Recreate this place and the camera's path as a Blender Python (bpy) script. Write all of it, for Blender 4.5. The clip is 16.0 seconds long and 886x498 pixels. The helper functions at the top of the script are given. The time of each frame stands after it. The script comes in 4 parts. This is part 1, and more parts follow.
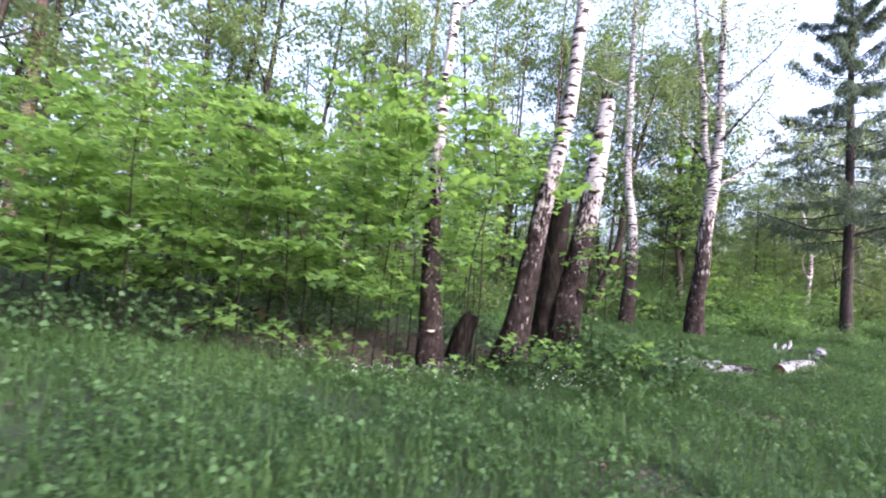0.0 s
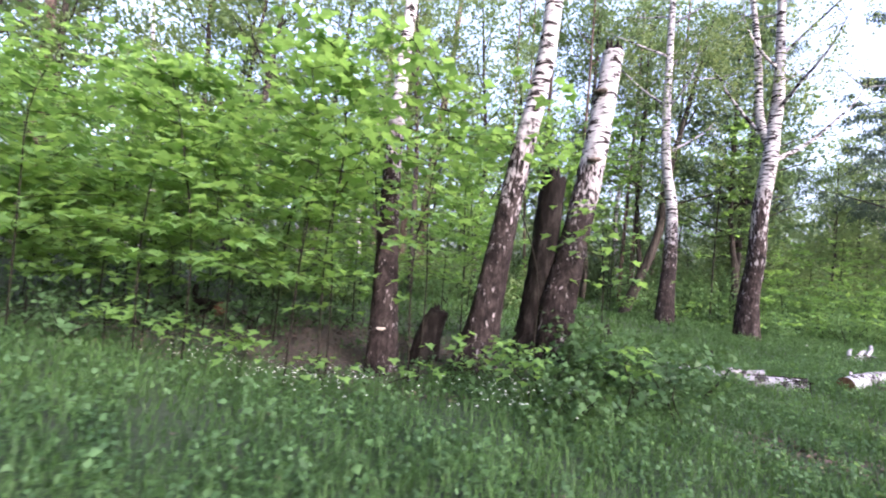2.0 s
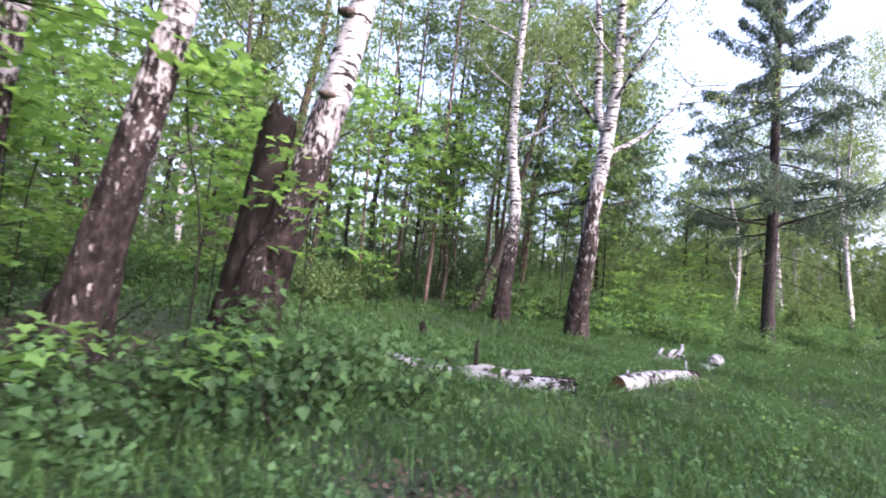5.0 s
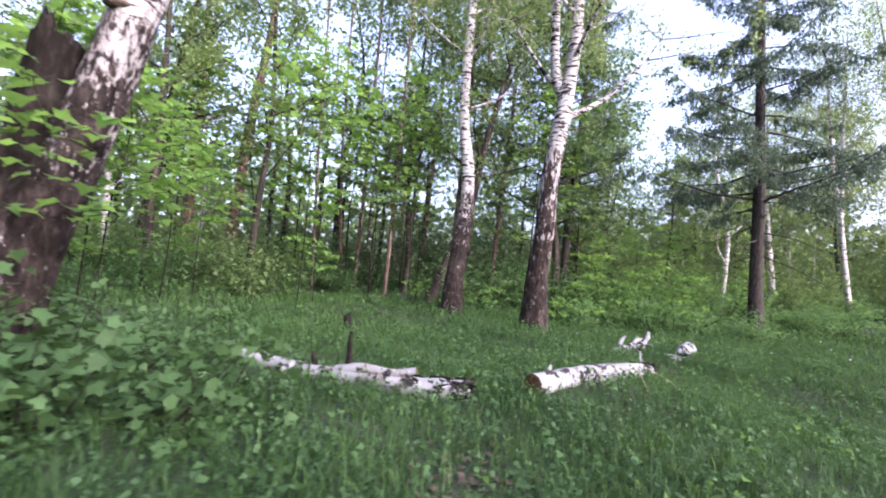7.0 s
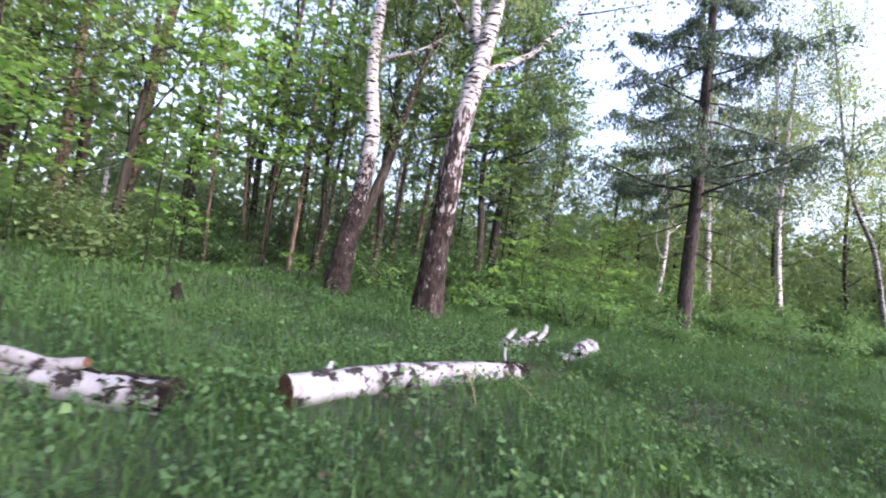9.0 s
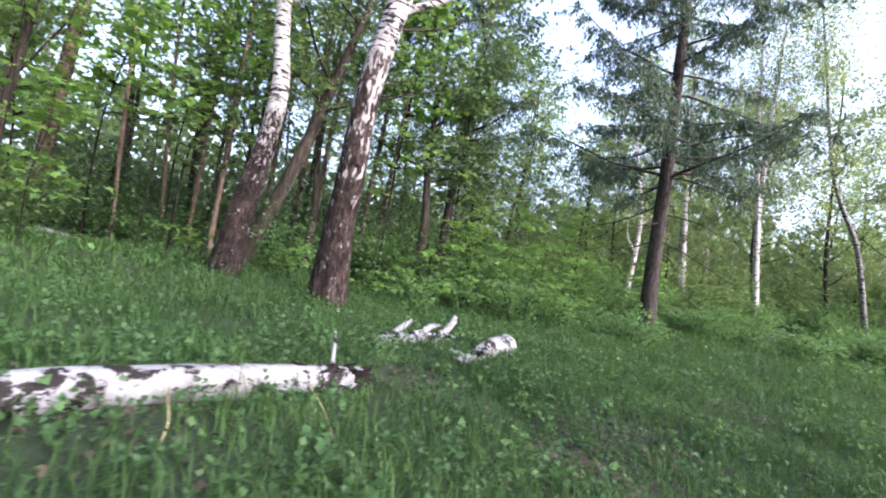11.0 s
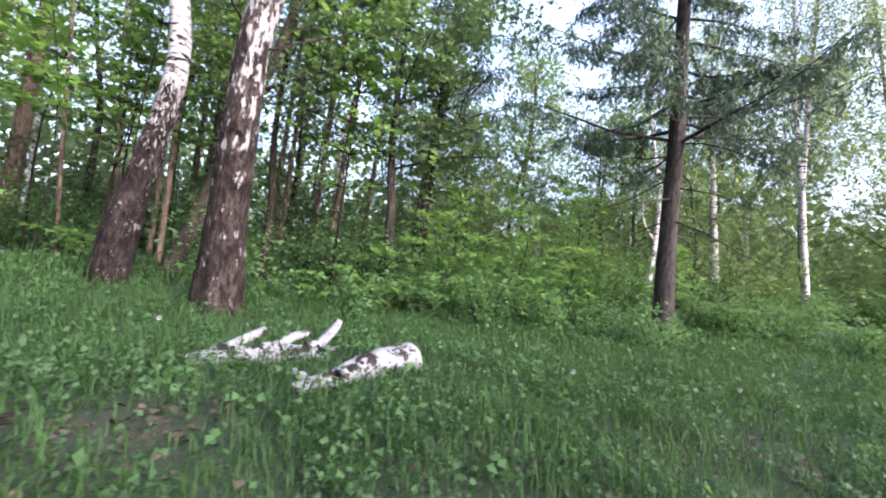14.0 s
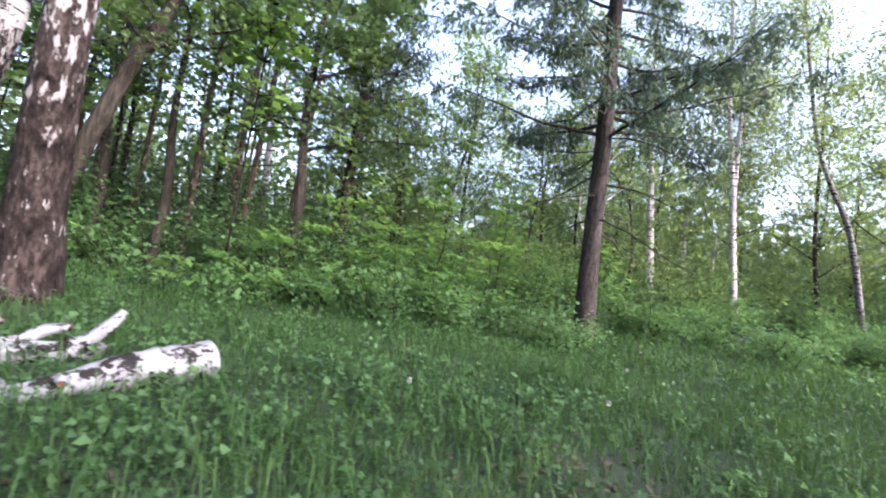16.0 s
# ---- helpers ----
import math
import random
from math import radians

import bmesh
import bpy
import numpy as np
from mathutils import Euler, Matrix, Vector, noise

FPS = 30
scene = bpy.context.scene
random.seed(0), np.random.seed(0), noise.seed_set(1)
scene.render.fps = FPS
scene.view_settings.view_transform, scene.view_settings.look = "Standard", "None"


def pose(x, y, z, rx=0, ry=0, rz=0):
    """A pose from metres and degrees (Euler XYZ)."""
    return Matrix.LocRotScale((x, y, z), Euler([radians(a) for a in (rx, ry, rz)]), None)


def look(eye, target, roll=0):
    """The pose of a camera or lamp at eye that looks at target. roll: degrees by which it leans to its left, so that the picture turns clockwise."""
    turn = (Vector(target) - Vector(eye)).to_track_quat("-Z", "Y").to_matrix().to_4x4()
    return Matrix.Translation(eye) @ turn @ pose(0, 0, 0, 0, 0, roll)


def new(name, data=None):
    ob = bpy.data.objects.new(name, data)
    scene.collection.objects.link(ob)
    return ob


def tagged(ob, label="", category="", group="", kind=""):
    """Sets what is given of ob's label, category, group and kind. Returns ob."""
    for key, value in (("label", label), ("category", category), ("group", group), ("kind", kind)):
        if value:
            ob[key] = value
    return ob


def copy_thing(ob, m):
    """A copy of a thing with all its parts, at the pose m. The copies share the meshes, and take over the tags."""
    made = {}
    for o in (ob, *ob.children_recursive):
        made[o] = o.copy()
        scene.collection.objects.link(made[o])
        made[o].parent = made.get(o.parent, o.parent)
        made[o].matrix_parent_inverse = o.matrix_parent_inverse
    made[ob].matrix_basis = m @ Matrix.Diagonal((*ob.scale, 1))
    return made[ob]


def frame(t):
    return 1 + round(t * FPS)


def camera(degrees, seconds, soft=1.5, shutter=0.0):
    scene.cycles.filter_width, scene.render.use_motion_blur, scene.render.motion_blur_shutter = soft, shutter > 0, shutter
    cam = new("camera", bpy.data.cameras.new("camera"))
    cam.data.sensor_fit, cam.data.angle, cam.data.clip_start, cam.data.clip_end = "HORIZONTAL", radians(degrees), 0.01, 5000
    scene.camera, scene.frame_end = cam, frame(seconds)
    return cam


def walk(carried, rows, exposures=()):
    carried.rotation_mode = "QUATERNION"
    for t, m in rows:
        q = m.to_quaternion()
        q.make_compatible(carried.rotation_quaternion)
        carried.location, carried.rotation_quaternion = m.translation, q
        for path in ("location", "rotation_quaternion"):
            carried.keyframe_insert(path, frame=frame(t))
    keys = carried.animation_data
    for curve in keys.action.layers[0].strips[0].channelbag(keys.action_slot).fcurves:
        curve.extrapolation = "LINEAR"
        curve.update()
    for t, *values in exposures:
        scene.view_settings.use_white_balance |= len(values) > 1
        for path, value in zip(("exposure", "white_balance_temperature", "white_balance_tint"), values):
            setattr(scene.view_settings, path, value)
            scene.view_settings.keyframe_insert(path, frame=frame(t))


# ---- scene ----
EXPO, KELVIN, TINT = 2.79, 5700, 27
cam = camera(90.9, 16.0, soft=2.0, shutter=0.5)
# seconds, place in metres, turn in degrees
PATH = [
    (0.0, 0.054, -0.236, 1.613, 94.49, -4.44, -2.13),
    (0.5, 0.499, 0.061, 1.674, 94.56, -6.47, -3.21),
    (1.0, 0.817, 0.326, 1.656, 94.59, -5.47, -3.08),
    (1.5, 1.105, 0.619, 1.569, 93.72, -4.63, 1.17),
    (2.0, 1.541, 1.063, 1.588, 93.69, -4.32, 4.89),
    (2.5, 2.006, 1.364, 1.563, 94.40, -3.73, 1.91),
    (3.0, 2.468, 1.659, 1.583, 94.74, -4.03, 1.04),
    (3.5, 2.943, 2.040, 1.542, 95.92, -3.75, -2.84),
    (4.0, 3.409, 2.341, 1.458, 95.57, -3.15, -5.24),
    (4.5, 3.888, 2.584, 1.413, 95.20, -3.87, -3.48),
    (5.0, 4.391, 2.881, 1.400, 95.51, -5.64, -5.74),
    (7.5, 6.523, 4.587, 1.316, 94.37, -4.10, -5.57),
    (8.0, 7.055, 5.018, 1.325, 93.79, -4.86, -6.32),
    (8.5, 7.500, 5.284, 1.270, 93.97, -6.32, -9.14),
    (11.0, 9.695, 6.810, 1.252, 93.36, -8.79, -11.65),
    (11.5, 10.063, 7.005, 1.256, 93.53, -8.35, -12.39),
    (12.0, 10.457, 7.317, 1.203, 94.08, -9.18, -11.99),
    (12.5, 10.773, 7.572, 1.224, 94.68, -9.61, -13.69),
    (13.0, 11.059, 7.791, 1.193, 94.44, -8.18, -13.10),
    (13.5, 11.304, 8.078, 1.148, 93.82, -7.15, -8.49),
    (14.0, 11.633, 8.311, 1.219, 93.90, -6.03, -6.96),
    (14.5, 11.916, 8.428, 1.238, 94.21, -7.47, -6.25),
    (15.0, 12.276, 8.587, 1.248, 94.74, -7.56, -6.89),
    (15.5, 12.560, 8.815, 1.278, 94.83, -7.78, -10.18),
    (16.0, 12.867, 8.924, 1.250, 94.37, -7.64, -11.86),
]
walk(cam, [(t, pose(x, y, z, rx, ry, rz)) for t, x, y, z, rx, ry, rz in PATH], exposures=[(0.0, EXPO, KELVIN, TINT), (3.0, EXPO + 0.12, KELVIN, TINT), (5.0, EXPO, KELVIN, TINT), (8.5, EXPO - 0.08, KELVIN, TINT), (11.0, EXPO - 0.08, KELVIN, TINT - 7), (16.0, EXPO, KELVIN, TINT - 7)])

# ---- light: pale bright sky, soft weak sun ----
SUN_UP, SUN_FROM = 24, 138
world = bpy.data.worlds.new("sky")
scene.world = world
world.use_nodes = True
wn = world.node_tree.nodes
sky = wn.new("ShaderNodeTexSky")
sky.sky_type = "NISHITA"
sky.sun_disc = False
sky.sun_elevation = radians(SUN_UP)
sky.sun_rotation = radians(SUN_FROM)
sky.air_density, sky.dust_density, sky.ozone_density = 1.0, 7.0, 1.0
wn["Background"].inputs["Strength"].default_value = 0.15
veil = wn.new("ShaderNodeHueSaturation")
veil.inputs["Saturation"].default_value = 0.75
world.node_tree.links.new(sky.outputs[0], veil.inputs["Color"])
world.node_tree.links.new(veil.outputs[0], wn["Background"].inputs["Color"])
sun = new("sun", bpy.data.lights.new("sun", "SUN"))
sun.data.energy = 0.6
sun.data.angle = radians(20)
sun.data.color = (1.0, 0.95, 0.88)
sun.matrix_world = look((0, 0, 30), (-20 * math.sin(radians(SUN_FROM)), -20 * math.cos(radians(SUN_FROM)), 30 - 20 * math.tan(radians(SUN_UP))))

rng = np.random.default_rng(7)


# ---- materials ----
def material(name):
    m = bpy.data.materials.new(name)
    m.use_nodes = True
    nt = m.node_tree
    return m, nt, nt.nodes["Principled BSDF"]


def coords(nt, scale=(1, 1, 1), kind="Object"):
    tc = nt.nodes.new("ShaderNodeTexCoord")
    mp = nt.nodes.new("ShaderNodeMapping")
    mp.inputs["Scale"].default_value = scale
    nt.links.new(tc.outputs[kind], mp.inputs["Vector"])
    return mp.outputs[0]


def noise_tex(nt, vec, scale, detail=4.0, rough=0.6):
    n = nt.nodes.new("ShaderNodeTexNoise")
    n.inputs["Scale"].default_value = scale
    n.inputs["Detail"].default_value = detail
    n.inputs["Roughness"].default_value = rough
    nt.links.new(vec, n.inputs["Vector"])
    return n.outputs["Fac"]


def ramp(nt, fac, stops):
    r = nt.nodes.new("ShaderNodeValToRGB")
    els = r.color_ramp.elements
    while len(els) < len(stops):
        els.new(0.5)
    for e, (p, c) in zip(els, stops):
        e.position = p
        e.color = (*c, 1) if not isinstance(c, (int, float)) else (c, c, c, 1)
    nt.links.new(fac, r.inputs[0])
    return r.outputs[0]


def mixed(nt, fac, a, b):
    m = nt.nodes.new("ShaderNodeMix")
    m.data_type = "RGBA"
    for sock, v in ((m.inputs[0], fac), (m.inputs[6], a), (m.inputs[7], b)):
        if isinstance(v, tuple):
            sock.default_value = (*v, 1)
        elif isinstance(v, (int, float)):
            sock.default_value = v
        else:
            nt.links.new(v, sock)
    return m.outputs[2]


def maths(nt, op, a, b=0.0):
    m = nt.nodes.new("ShaderNodeMath")
    m.operation = op
    m.use_clamp = op in ("ADD", "SUBTRACT", "MULTIPLY")
    for sock, v in ((m.inputs[0], a), (m.inputs[1], b)):
        if isinstance(v, (int, float)):
            sock.default_value = v
        else:
            nt.links.new(v, sock)
    return m.outputs[0]


def bump(nt, bsdf, height, strength, distance=0.02):
    b = nt.nodes.new("ShaderNodeBump")
    b.inputs["Strength"].default_value = strength
    b.inputs["Distance"].default_value = distance
    nt.links.new(height, b.inputs["Height"])
    nt.links.new(b.outputs[0], bsdf.inputs["Normal"])


def leaf_material(name, dark, light, through_light=0.4, scale=1.3, gloss=0.6):
    """Leaves: two greens mixed in patches and leaf by leaf, part of the light passing through."""
    m, nt, p = material(name)
    vec = coords(nt)
    big = noise_tex(nt, vec, scale, 2)
    small = noise_tex(nt, vec, 17.0, 1)
    info = nt.nodes.new("ShaderNodeObjectInfo")
    f = maths(nt, "ADD", maths(nt, "MULTIPLY", big, 0.55), maths(nt, "MULTIPLY", small, 0.45))
    f = maths(nt, "ADD", f, maths(nt, "MULTIPLY", info.outputs["Random"], 0.16))
    col = ramp(nt, f, [(0.36, dark), (0.68, light)])
    nt.links.new(col, p.inputs["Base Color"])
    p.inputs["Roughness"].default_value = gloss
    p.inputs["Specular IOR Level"].default_value = 0.2
    tr = nt.nodes.new("ShaderNodeBsdfTranslucent")
    nt.links.new(mixed(nt, 0.45, col, (light[0] * 1.9, light[1] * 1.7, light[2] * 0.8)), tr.inputs["Color"])
    mx = nt.nodes.new("ShaderNodeMixShader")
    mx.inputs[0].default_value = through_light
    nt.links.new(p.outputs[0], mx.inputs[1])
    nt.links.new(tr.outputs[0], mx.inputs[2])
    nt.links.new(mx.outputs[0], nt.nodes["Material Output"].inputs["Surface"])
    return m


def birch_bark(name, dark_height, fade, whiteness=0.48, marks=0.53, flake=1.0, tone=1.0):
    """Birch bark: dark and fissured at the foot, peeling to white with dark scars higher up."""
    m, nt, p = material(name)
    vec = coords(nt)
    sep = nt.nodes.new("ShaderNodeSeparateXYZ")
    nt.links.new(vec, sep.inputs[0])
    height = nt.nodes.new("ShaderNodeMapRange")
    height.inputs["From Min"].default_value = dark_height
    height.inputs["From Max"].default_value = dark_height + fade
    nt.links.new(sep.outputs[2], height.inputs["Value"])
    up = height.outputs[0]
    band = noise_tex(nt, coords(nt, (3.0, 3.0, 20)), 1.0, 4, 0.65)
    patch = noise_tex(nt, coords(nt, (7, 7, 6)), 1.0, 4, 0.6)
    fine = noise_tex(nt, coords(nt, (16, 16, 60)), 1.0, 3, 0.7)
    white = mixed(nt, fine, (whiteness, whiteness * 0.97, whiteness * 0.98), (whiteness * 0.62, whiteness * 0.57, whiteness * 0.56))
    level = noise_tex(nt, coords(nt, (4.5, 4.5, 15)), 1.0, 4, 0.62)
    scar = maths(nt, "ADD", maths(nt, "MULTIPLY", band, 0.35), maths(nt, "MULTIPLY", level, 0.65))
    upper = mixed(nt, ramp(nt, scar, [(marks, 0.0), (marks + 0.03, 1.0)]), white, (0.016, 0.012, 0.0115))
    crack = noise_tex(nt, coords(nt, (17, 17, 6.5)), 1.0, 6, 0.72)
    plate = noise_tex(nt, coords(nt, (7, 7, 4.5)), 1.0, 3, 0.6)
    rel = maths(nt, "ADD", maths(nt, "MULTIPLY", crack, 0.65), maths(nt, "MULTIPLY", plate, 0.35))
    rough_bark = ramp(nt, rel, [(0.38, (0.003 * tone, 0.002 * tone, 0.002 * tone)), (0.5, (0.019 * tone, 0.0142 * tone, 0.013 * tone)), (0.66, (0.068 * tone, 0.053 * tone, 0.049 * tone))])
    peel = noise_tex(nt, coords(nt, (22 * flake, 22 * flake, 7 * flake)), 1.0, 6, 0.68)
    cluster = noise_tex(nt, coords(nt, (4, 4, 3)), 1.0, 3, 0.6)
    peel = maths(nt, "ADD", maths(nt, "MULTIPLY", peel, 0.65), maths(nt, "MULTIPLY", cluster, 0.3))
    peel = maths(nt, "ADD", peel, maths(nt, "MULTIPLY", up, 0.13))
    curl = mixed(nt, fine, (0.34, 0.325, 0.325), (0.15, 0.13, 0.13))
    lower = mixed(nt, ramp(nt, peel, [(0.555, 0.0), (0.585, 1.0)]), rough_bark, curl)
    f = ramp(nt, maths(nt, "ADD", maths(nt, "MULTIPLY", up, 0.62), maths(nt, "MULTIPLY", patch, 0.38)), [(0.64, 0.0), (0.74, 1.0)])
    nt.links.new(mixed(nt, f, lower, upper), p.inputs["Base Color"])
    p.inputs["Roughness"].default_value = 0.9
    p.inputs["Specular IOR Level"].default_value = 0.08
    bump(nt, p, mixed(nt, f, rel, scar), 1.0, 0.06)
    return m


def fallen_bark():
    """Peeling white bark of fallen birch with long black scars."""
    m, nt, p = material("birch_bark_fallen")
    scar = noise_tex(nt, coords(nt, (6.5, 6.5, 6)), 1.0, 6, 0.7)
    fine = noise_tex(nt, coords(nt, (10, 10, 40)), 1.0, 3, 0.7)
    white = mixed(nt, fine, (0.25, 0.25, 0.275), (0.14, 0.14, 0.15))
    grime = noise_tex(nt, coords(nt), 3.0, 3)
    white = mixed(nt, ramp(nt, grime, [(0.5, 0.0), (0.7, 0.8)]), white, (0.1, 0.085, 0.075))
    nt.links.new(mixed(nt, ramp(nt, scar, [(0.525, 0.0), (0.555, 1.0)]), white, (0.012, 0.01, 0.01)), p.inputs["Base Color"])
    p.inputs["Roughness"].default_value = 0.8
    p.inputs["Specular IOR Level"].default_value = 0.15
    bump(nt, p, scar, 0.8, 0.03)
    return m


def bark(name, deep, mid, pale, stretch=(13, 13, 2.4)):
    m, nt, p = material(name)
    n = noise_tex(nt, coords(nt, stretch), 1.0, 5, 0.7)
    lichen = noise_tex(nt, coords(nt), 2.3, 4)
    col = ramp(nt, n, [(0.3, deep), (0.5, mid), (0.72, pale)])
    col = mixed(nt, ramp(nt, lichen, [(0.55, 0.0), (0.75, 0.45)]), col, (0.5 * pale[0] + 0.03, 0.5 * pale[1] + 0.034, 0.5 * pale[2] + 0.024))
    nt.links.new(col, p.inputs["Base Color"])
    p.inputs["Roughness"].default_value = 0.92
    p.inputs["Specular IOR Level"].default_value = 0.08
    bump(nt, p, n, 1.0, 0.05)
    return m


LEAF_MAPLE = leaf_material("maple_leaf", (0.052, 0.114, 0.038), (0.152, 0.272, 0.078), 0.6)
LEAF_BIRCH = leaf_material("birch_leaf", (0.062, 0.096, 0.047), (0.145, 0.195, 0.09), 0.58)
LEAF_WOOD = leaf_material("woodland_leaf", (0.044, 0.08, 0.037), (0.112, 0.172, 0.074), 0.52)
LEAF_PALE = leaf_material("pale_leaf", (0.058, 0.1, 0.044), (0.135, 0.195, 0.082), 0.52)
# far leaves lighter than woodland_leaf, distance haze mixed into their colour
LEAF_FAR = leaf_material("far_leaf", (0.055, 0.092, 0.044), (0.12, 0.172, 0.08), 0.5, 0.3)
LEAF_SHRUB = leaf_material("shrub_leaf", (0.038, 0.084, 0.036), (0.1, 0.182, 0.072), 0.5)
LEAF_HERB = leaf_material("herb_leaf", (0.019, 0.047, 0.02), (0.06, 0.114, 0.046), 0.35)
LEAF_BRAMBLE = leaf_material("bramble_leaf", (0.013, 0.033, 0.014), (0.05, 0.098, 0.034), 0.35)
# woodland green darkened, shade of the deep wood put into the leaf colour
LEAF_SHADE = leaf_material("shaded_woodland_leaf", (0.03, 0.06, 0.031), (0.082, 0.135, 0.06), 0.45)
NEEDLE = leaf_material("larch_needle", (0.026, 0.048, 0.038), (0.064, 0.096, 0.068), 0.4)
GRASS = leaf_material("grass_blade", (0.018, 0.048, 0.014), (0.054, 0.108, 0.029), 0.35, 0.55)
BIRCH_DARK = birch_bark("birch_bark_old", 1.5, 2.3, 0.36, 0.52, 1.15, 0.8)
BIRCH_SHADE = birch_bark("birch_bark_shaded", 1.9, 2.4, 0.38, 0.51, 1.15, 0.75)
BIRCH_MID = birch_bark("birch_bark_rough", 1.7, 3.4, 0.35, 0.5, 0.62, 1.1)
BIRCH_YOUNG = birch_bark("birch_bark_young", -3.0, 2.4, 0.42, 0.54)
BIRCH_GREY = birch_bark("birch_bark_grey", -3.0, 2.4, 0.2, 0.52)
BIRCH_LOG = fallen_bark()
SNAG = bark("dead_birch_bark", (0.002, 0.0017, 0.0015), (0.009, 0.007, 0.006), (0.04, 0.034, 0.03), (9, 9, 3))
LARCH_BARK = bark("larch_bark", (0.01, 0.0082, 0.008), (0.04, 0.033, 0.032), (0.085, 0.072, 0.07), (16, 16, 5))
PINE_BARK = bark("pine_bark", (0.035, 0.024, 0.02), (0.11, 0.078, 0.064), (0.19, 0.145, 0.12), (11, 11, 3))
DARK_BARK = bark("grey_bark", (0.008, 0.0065, 0.0055), (0.03, 0.025, 0.021), (0.066, 0.058, 0.048), (15, 15, 2.5))
STEM = bark("sapling_bark", (0.005, 0.0045, 0.0035), (0.014, 0.012, 0.009), (0.028, 0.025, 0.018), (30, 30, 4))
ROT = bark("rotten_wood", (0.02, 0.011, 0.007), (0.085, 0.046, 0.026), (0.15, 0.1, 0.065), (24, 24, 24))
FUNGUS = bark("bracket_fungus", (0.042, 0.0315, 0.0245), (0.105, 0.084, 0.07), (0.21, 0.182, 0.154), (14, 14, 30))
FUNGUS_PALE = bark("pale_fungus", (0.245, 0.21, 0.175), (0.385, 0.343, 0.294), (0.49, 0.448, 0.392), (14, 14, 30))
DRY = bark("dry_stalk", (0.132, 0.102, 0.06), (0.252, 0.216, 0.132), (0.33, 0.288, 0.198), (20, 20, 20))


def litter_leaf_material():
    m, nt, p = material("dead_leaf")
    n = noise_tex(nt, coords(nt), 11.0, 2)
    nt.links.new(ramp(nt, n, [(0.35, (0.025, 0.016, 0.011)), (0.55, (0.06, 0.04, 0.028)), (0.75, (0.12, 0.085, 0.06))]), p.inputs["Base Color"])
    p.inputs["Roughness"].default_value = 0.8
    return m


LITTER = litter_leaf_material()


def petal_material(name, a, b):
    m, nt, p = material(name)
    nt.links.new(mixed(nt, noise_tex(nt, coords(nt), 9.0, 2), a, b), p.inputs["Base Color"])
    p.inputs["Roughness"].default_value = 0.6
    return m


PETAL = petal_material("white_petal", (0.62, 0.62, 0.6), (0.5, 0.52, 0.48))
CLOCK = petal_material("seed_head", (0.5, 0.5, 0.48), (0.38, 0.39, 0.37))


BARE = ((1.85, 3.2, 0.5), (8.5, 9.35, 0.6), (10.3, 10.9, 0.5), (5.2, 5.55, 0.35), (12.3, 10.4, 0.5), (14.6, 11.3, 0.5), (4.6, 5.6, 0.4), (11.6, 9.9, 0.4), (6.6, 7.0, 0.35))


def ground_material():
    m, nt, p = material("woodland_soil")
    vec = coords(nt)
    big = noise_tex(nt, vec, 0.45, 4, 0.6)
    mid = noise_tex(nt, vec, 3.5, 5, 0.7)
    fine = noise_tex(nt, vec, 38.0, 4, 0.75)
    soil = ramp(nt, fine, [(0.3, (0.009, 0.006, 0.0045)), (0.5, (0.025, 0.0175, 0.013)), (0.72, (0.06, 0.045, 0.034))])
    moss = ramp(nt, fine, [(0.3, (0.003, 0.008, 0.002)), (0.52, (0.009, 0.023, 0.006)), (0.75, (0.024, 0.048, 0.013))])
    sep = nt.nodes.new("ShaderNodeVectorMath")
    sep.operation = "DISTANCE"
    sep.inputs[1].default_value = (-0.6, 8.2, 0.3)
    nt.links.new(vec, sep.inputs[0])
    wood = nt.nodes.new("ShaderNodeMapRange")
    for k, v in (("From Min", 1.2), ("From Max", 3.4), ("To Min", 0.3), ("To Max", 0.0)):
        wood.inputs[k].default_value = v
    nt.links.new(sep.outputs["Value"], wood.inputs["Value"])
    f = maths(nt, "ADD", maths(nt, "MULTIPLY", big, 0.45), maths(nt, "MULTIPLY", mid, 0.55))
    f = maths(nt, "SUBTRACT", f, wood.outputs[0])
    for bx, by, br in BARE:
        near = nt.nodes.new("ShaderNodeVectorMath")
        near.operation = "DISTANCE"
        near.inputs[1].default_value = (bx, by, 0.15)
        nt.links.new(vec, near.inputs[0])
        spot = nt.nodes.new("ShaderNodeMapRange")
        for k, v in (("From Min", br * 0.4), ("From Max", br * 1.5), ("To Min", 0.15), ("To Max", 0.0)):
            spot.inputs[k].default_value = v
        nt.links.new(near.outputs["Value"], spot.inputs["Value"])
        f = maths(nt, "SUBTRACT", f, spot.outputs[0])
    col = mixed(nt, ramp(nt, f, [(0.24, 0.0), (0.34, 1.0)]), soil, moss)
    nt.links.new(col, p.inputs["Base Color"])
    p.inputs["Roughness"].default_value = 0.95
    bump(nt, p, fine, 0.8, 0.03)
    return m


SOIL = ground_material()


# ---- geometry helpers ----
def soft_clamp(v, lo, hi):
    mid, half = (lo + hi) / 2, (hi - lo) / 2
    return mid + half * np.tanh((v - mid) / half * 0.999)


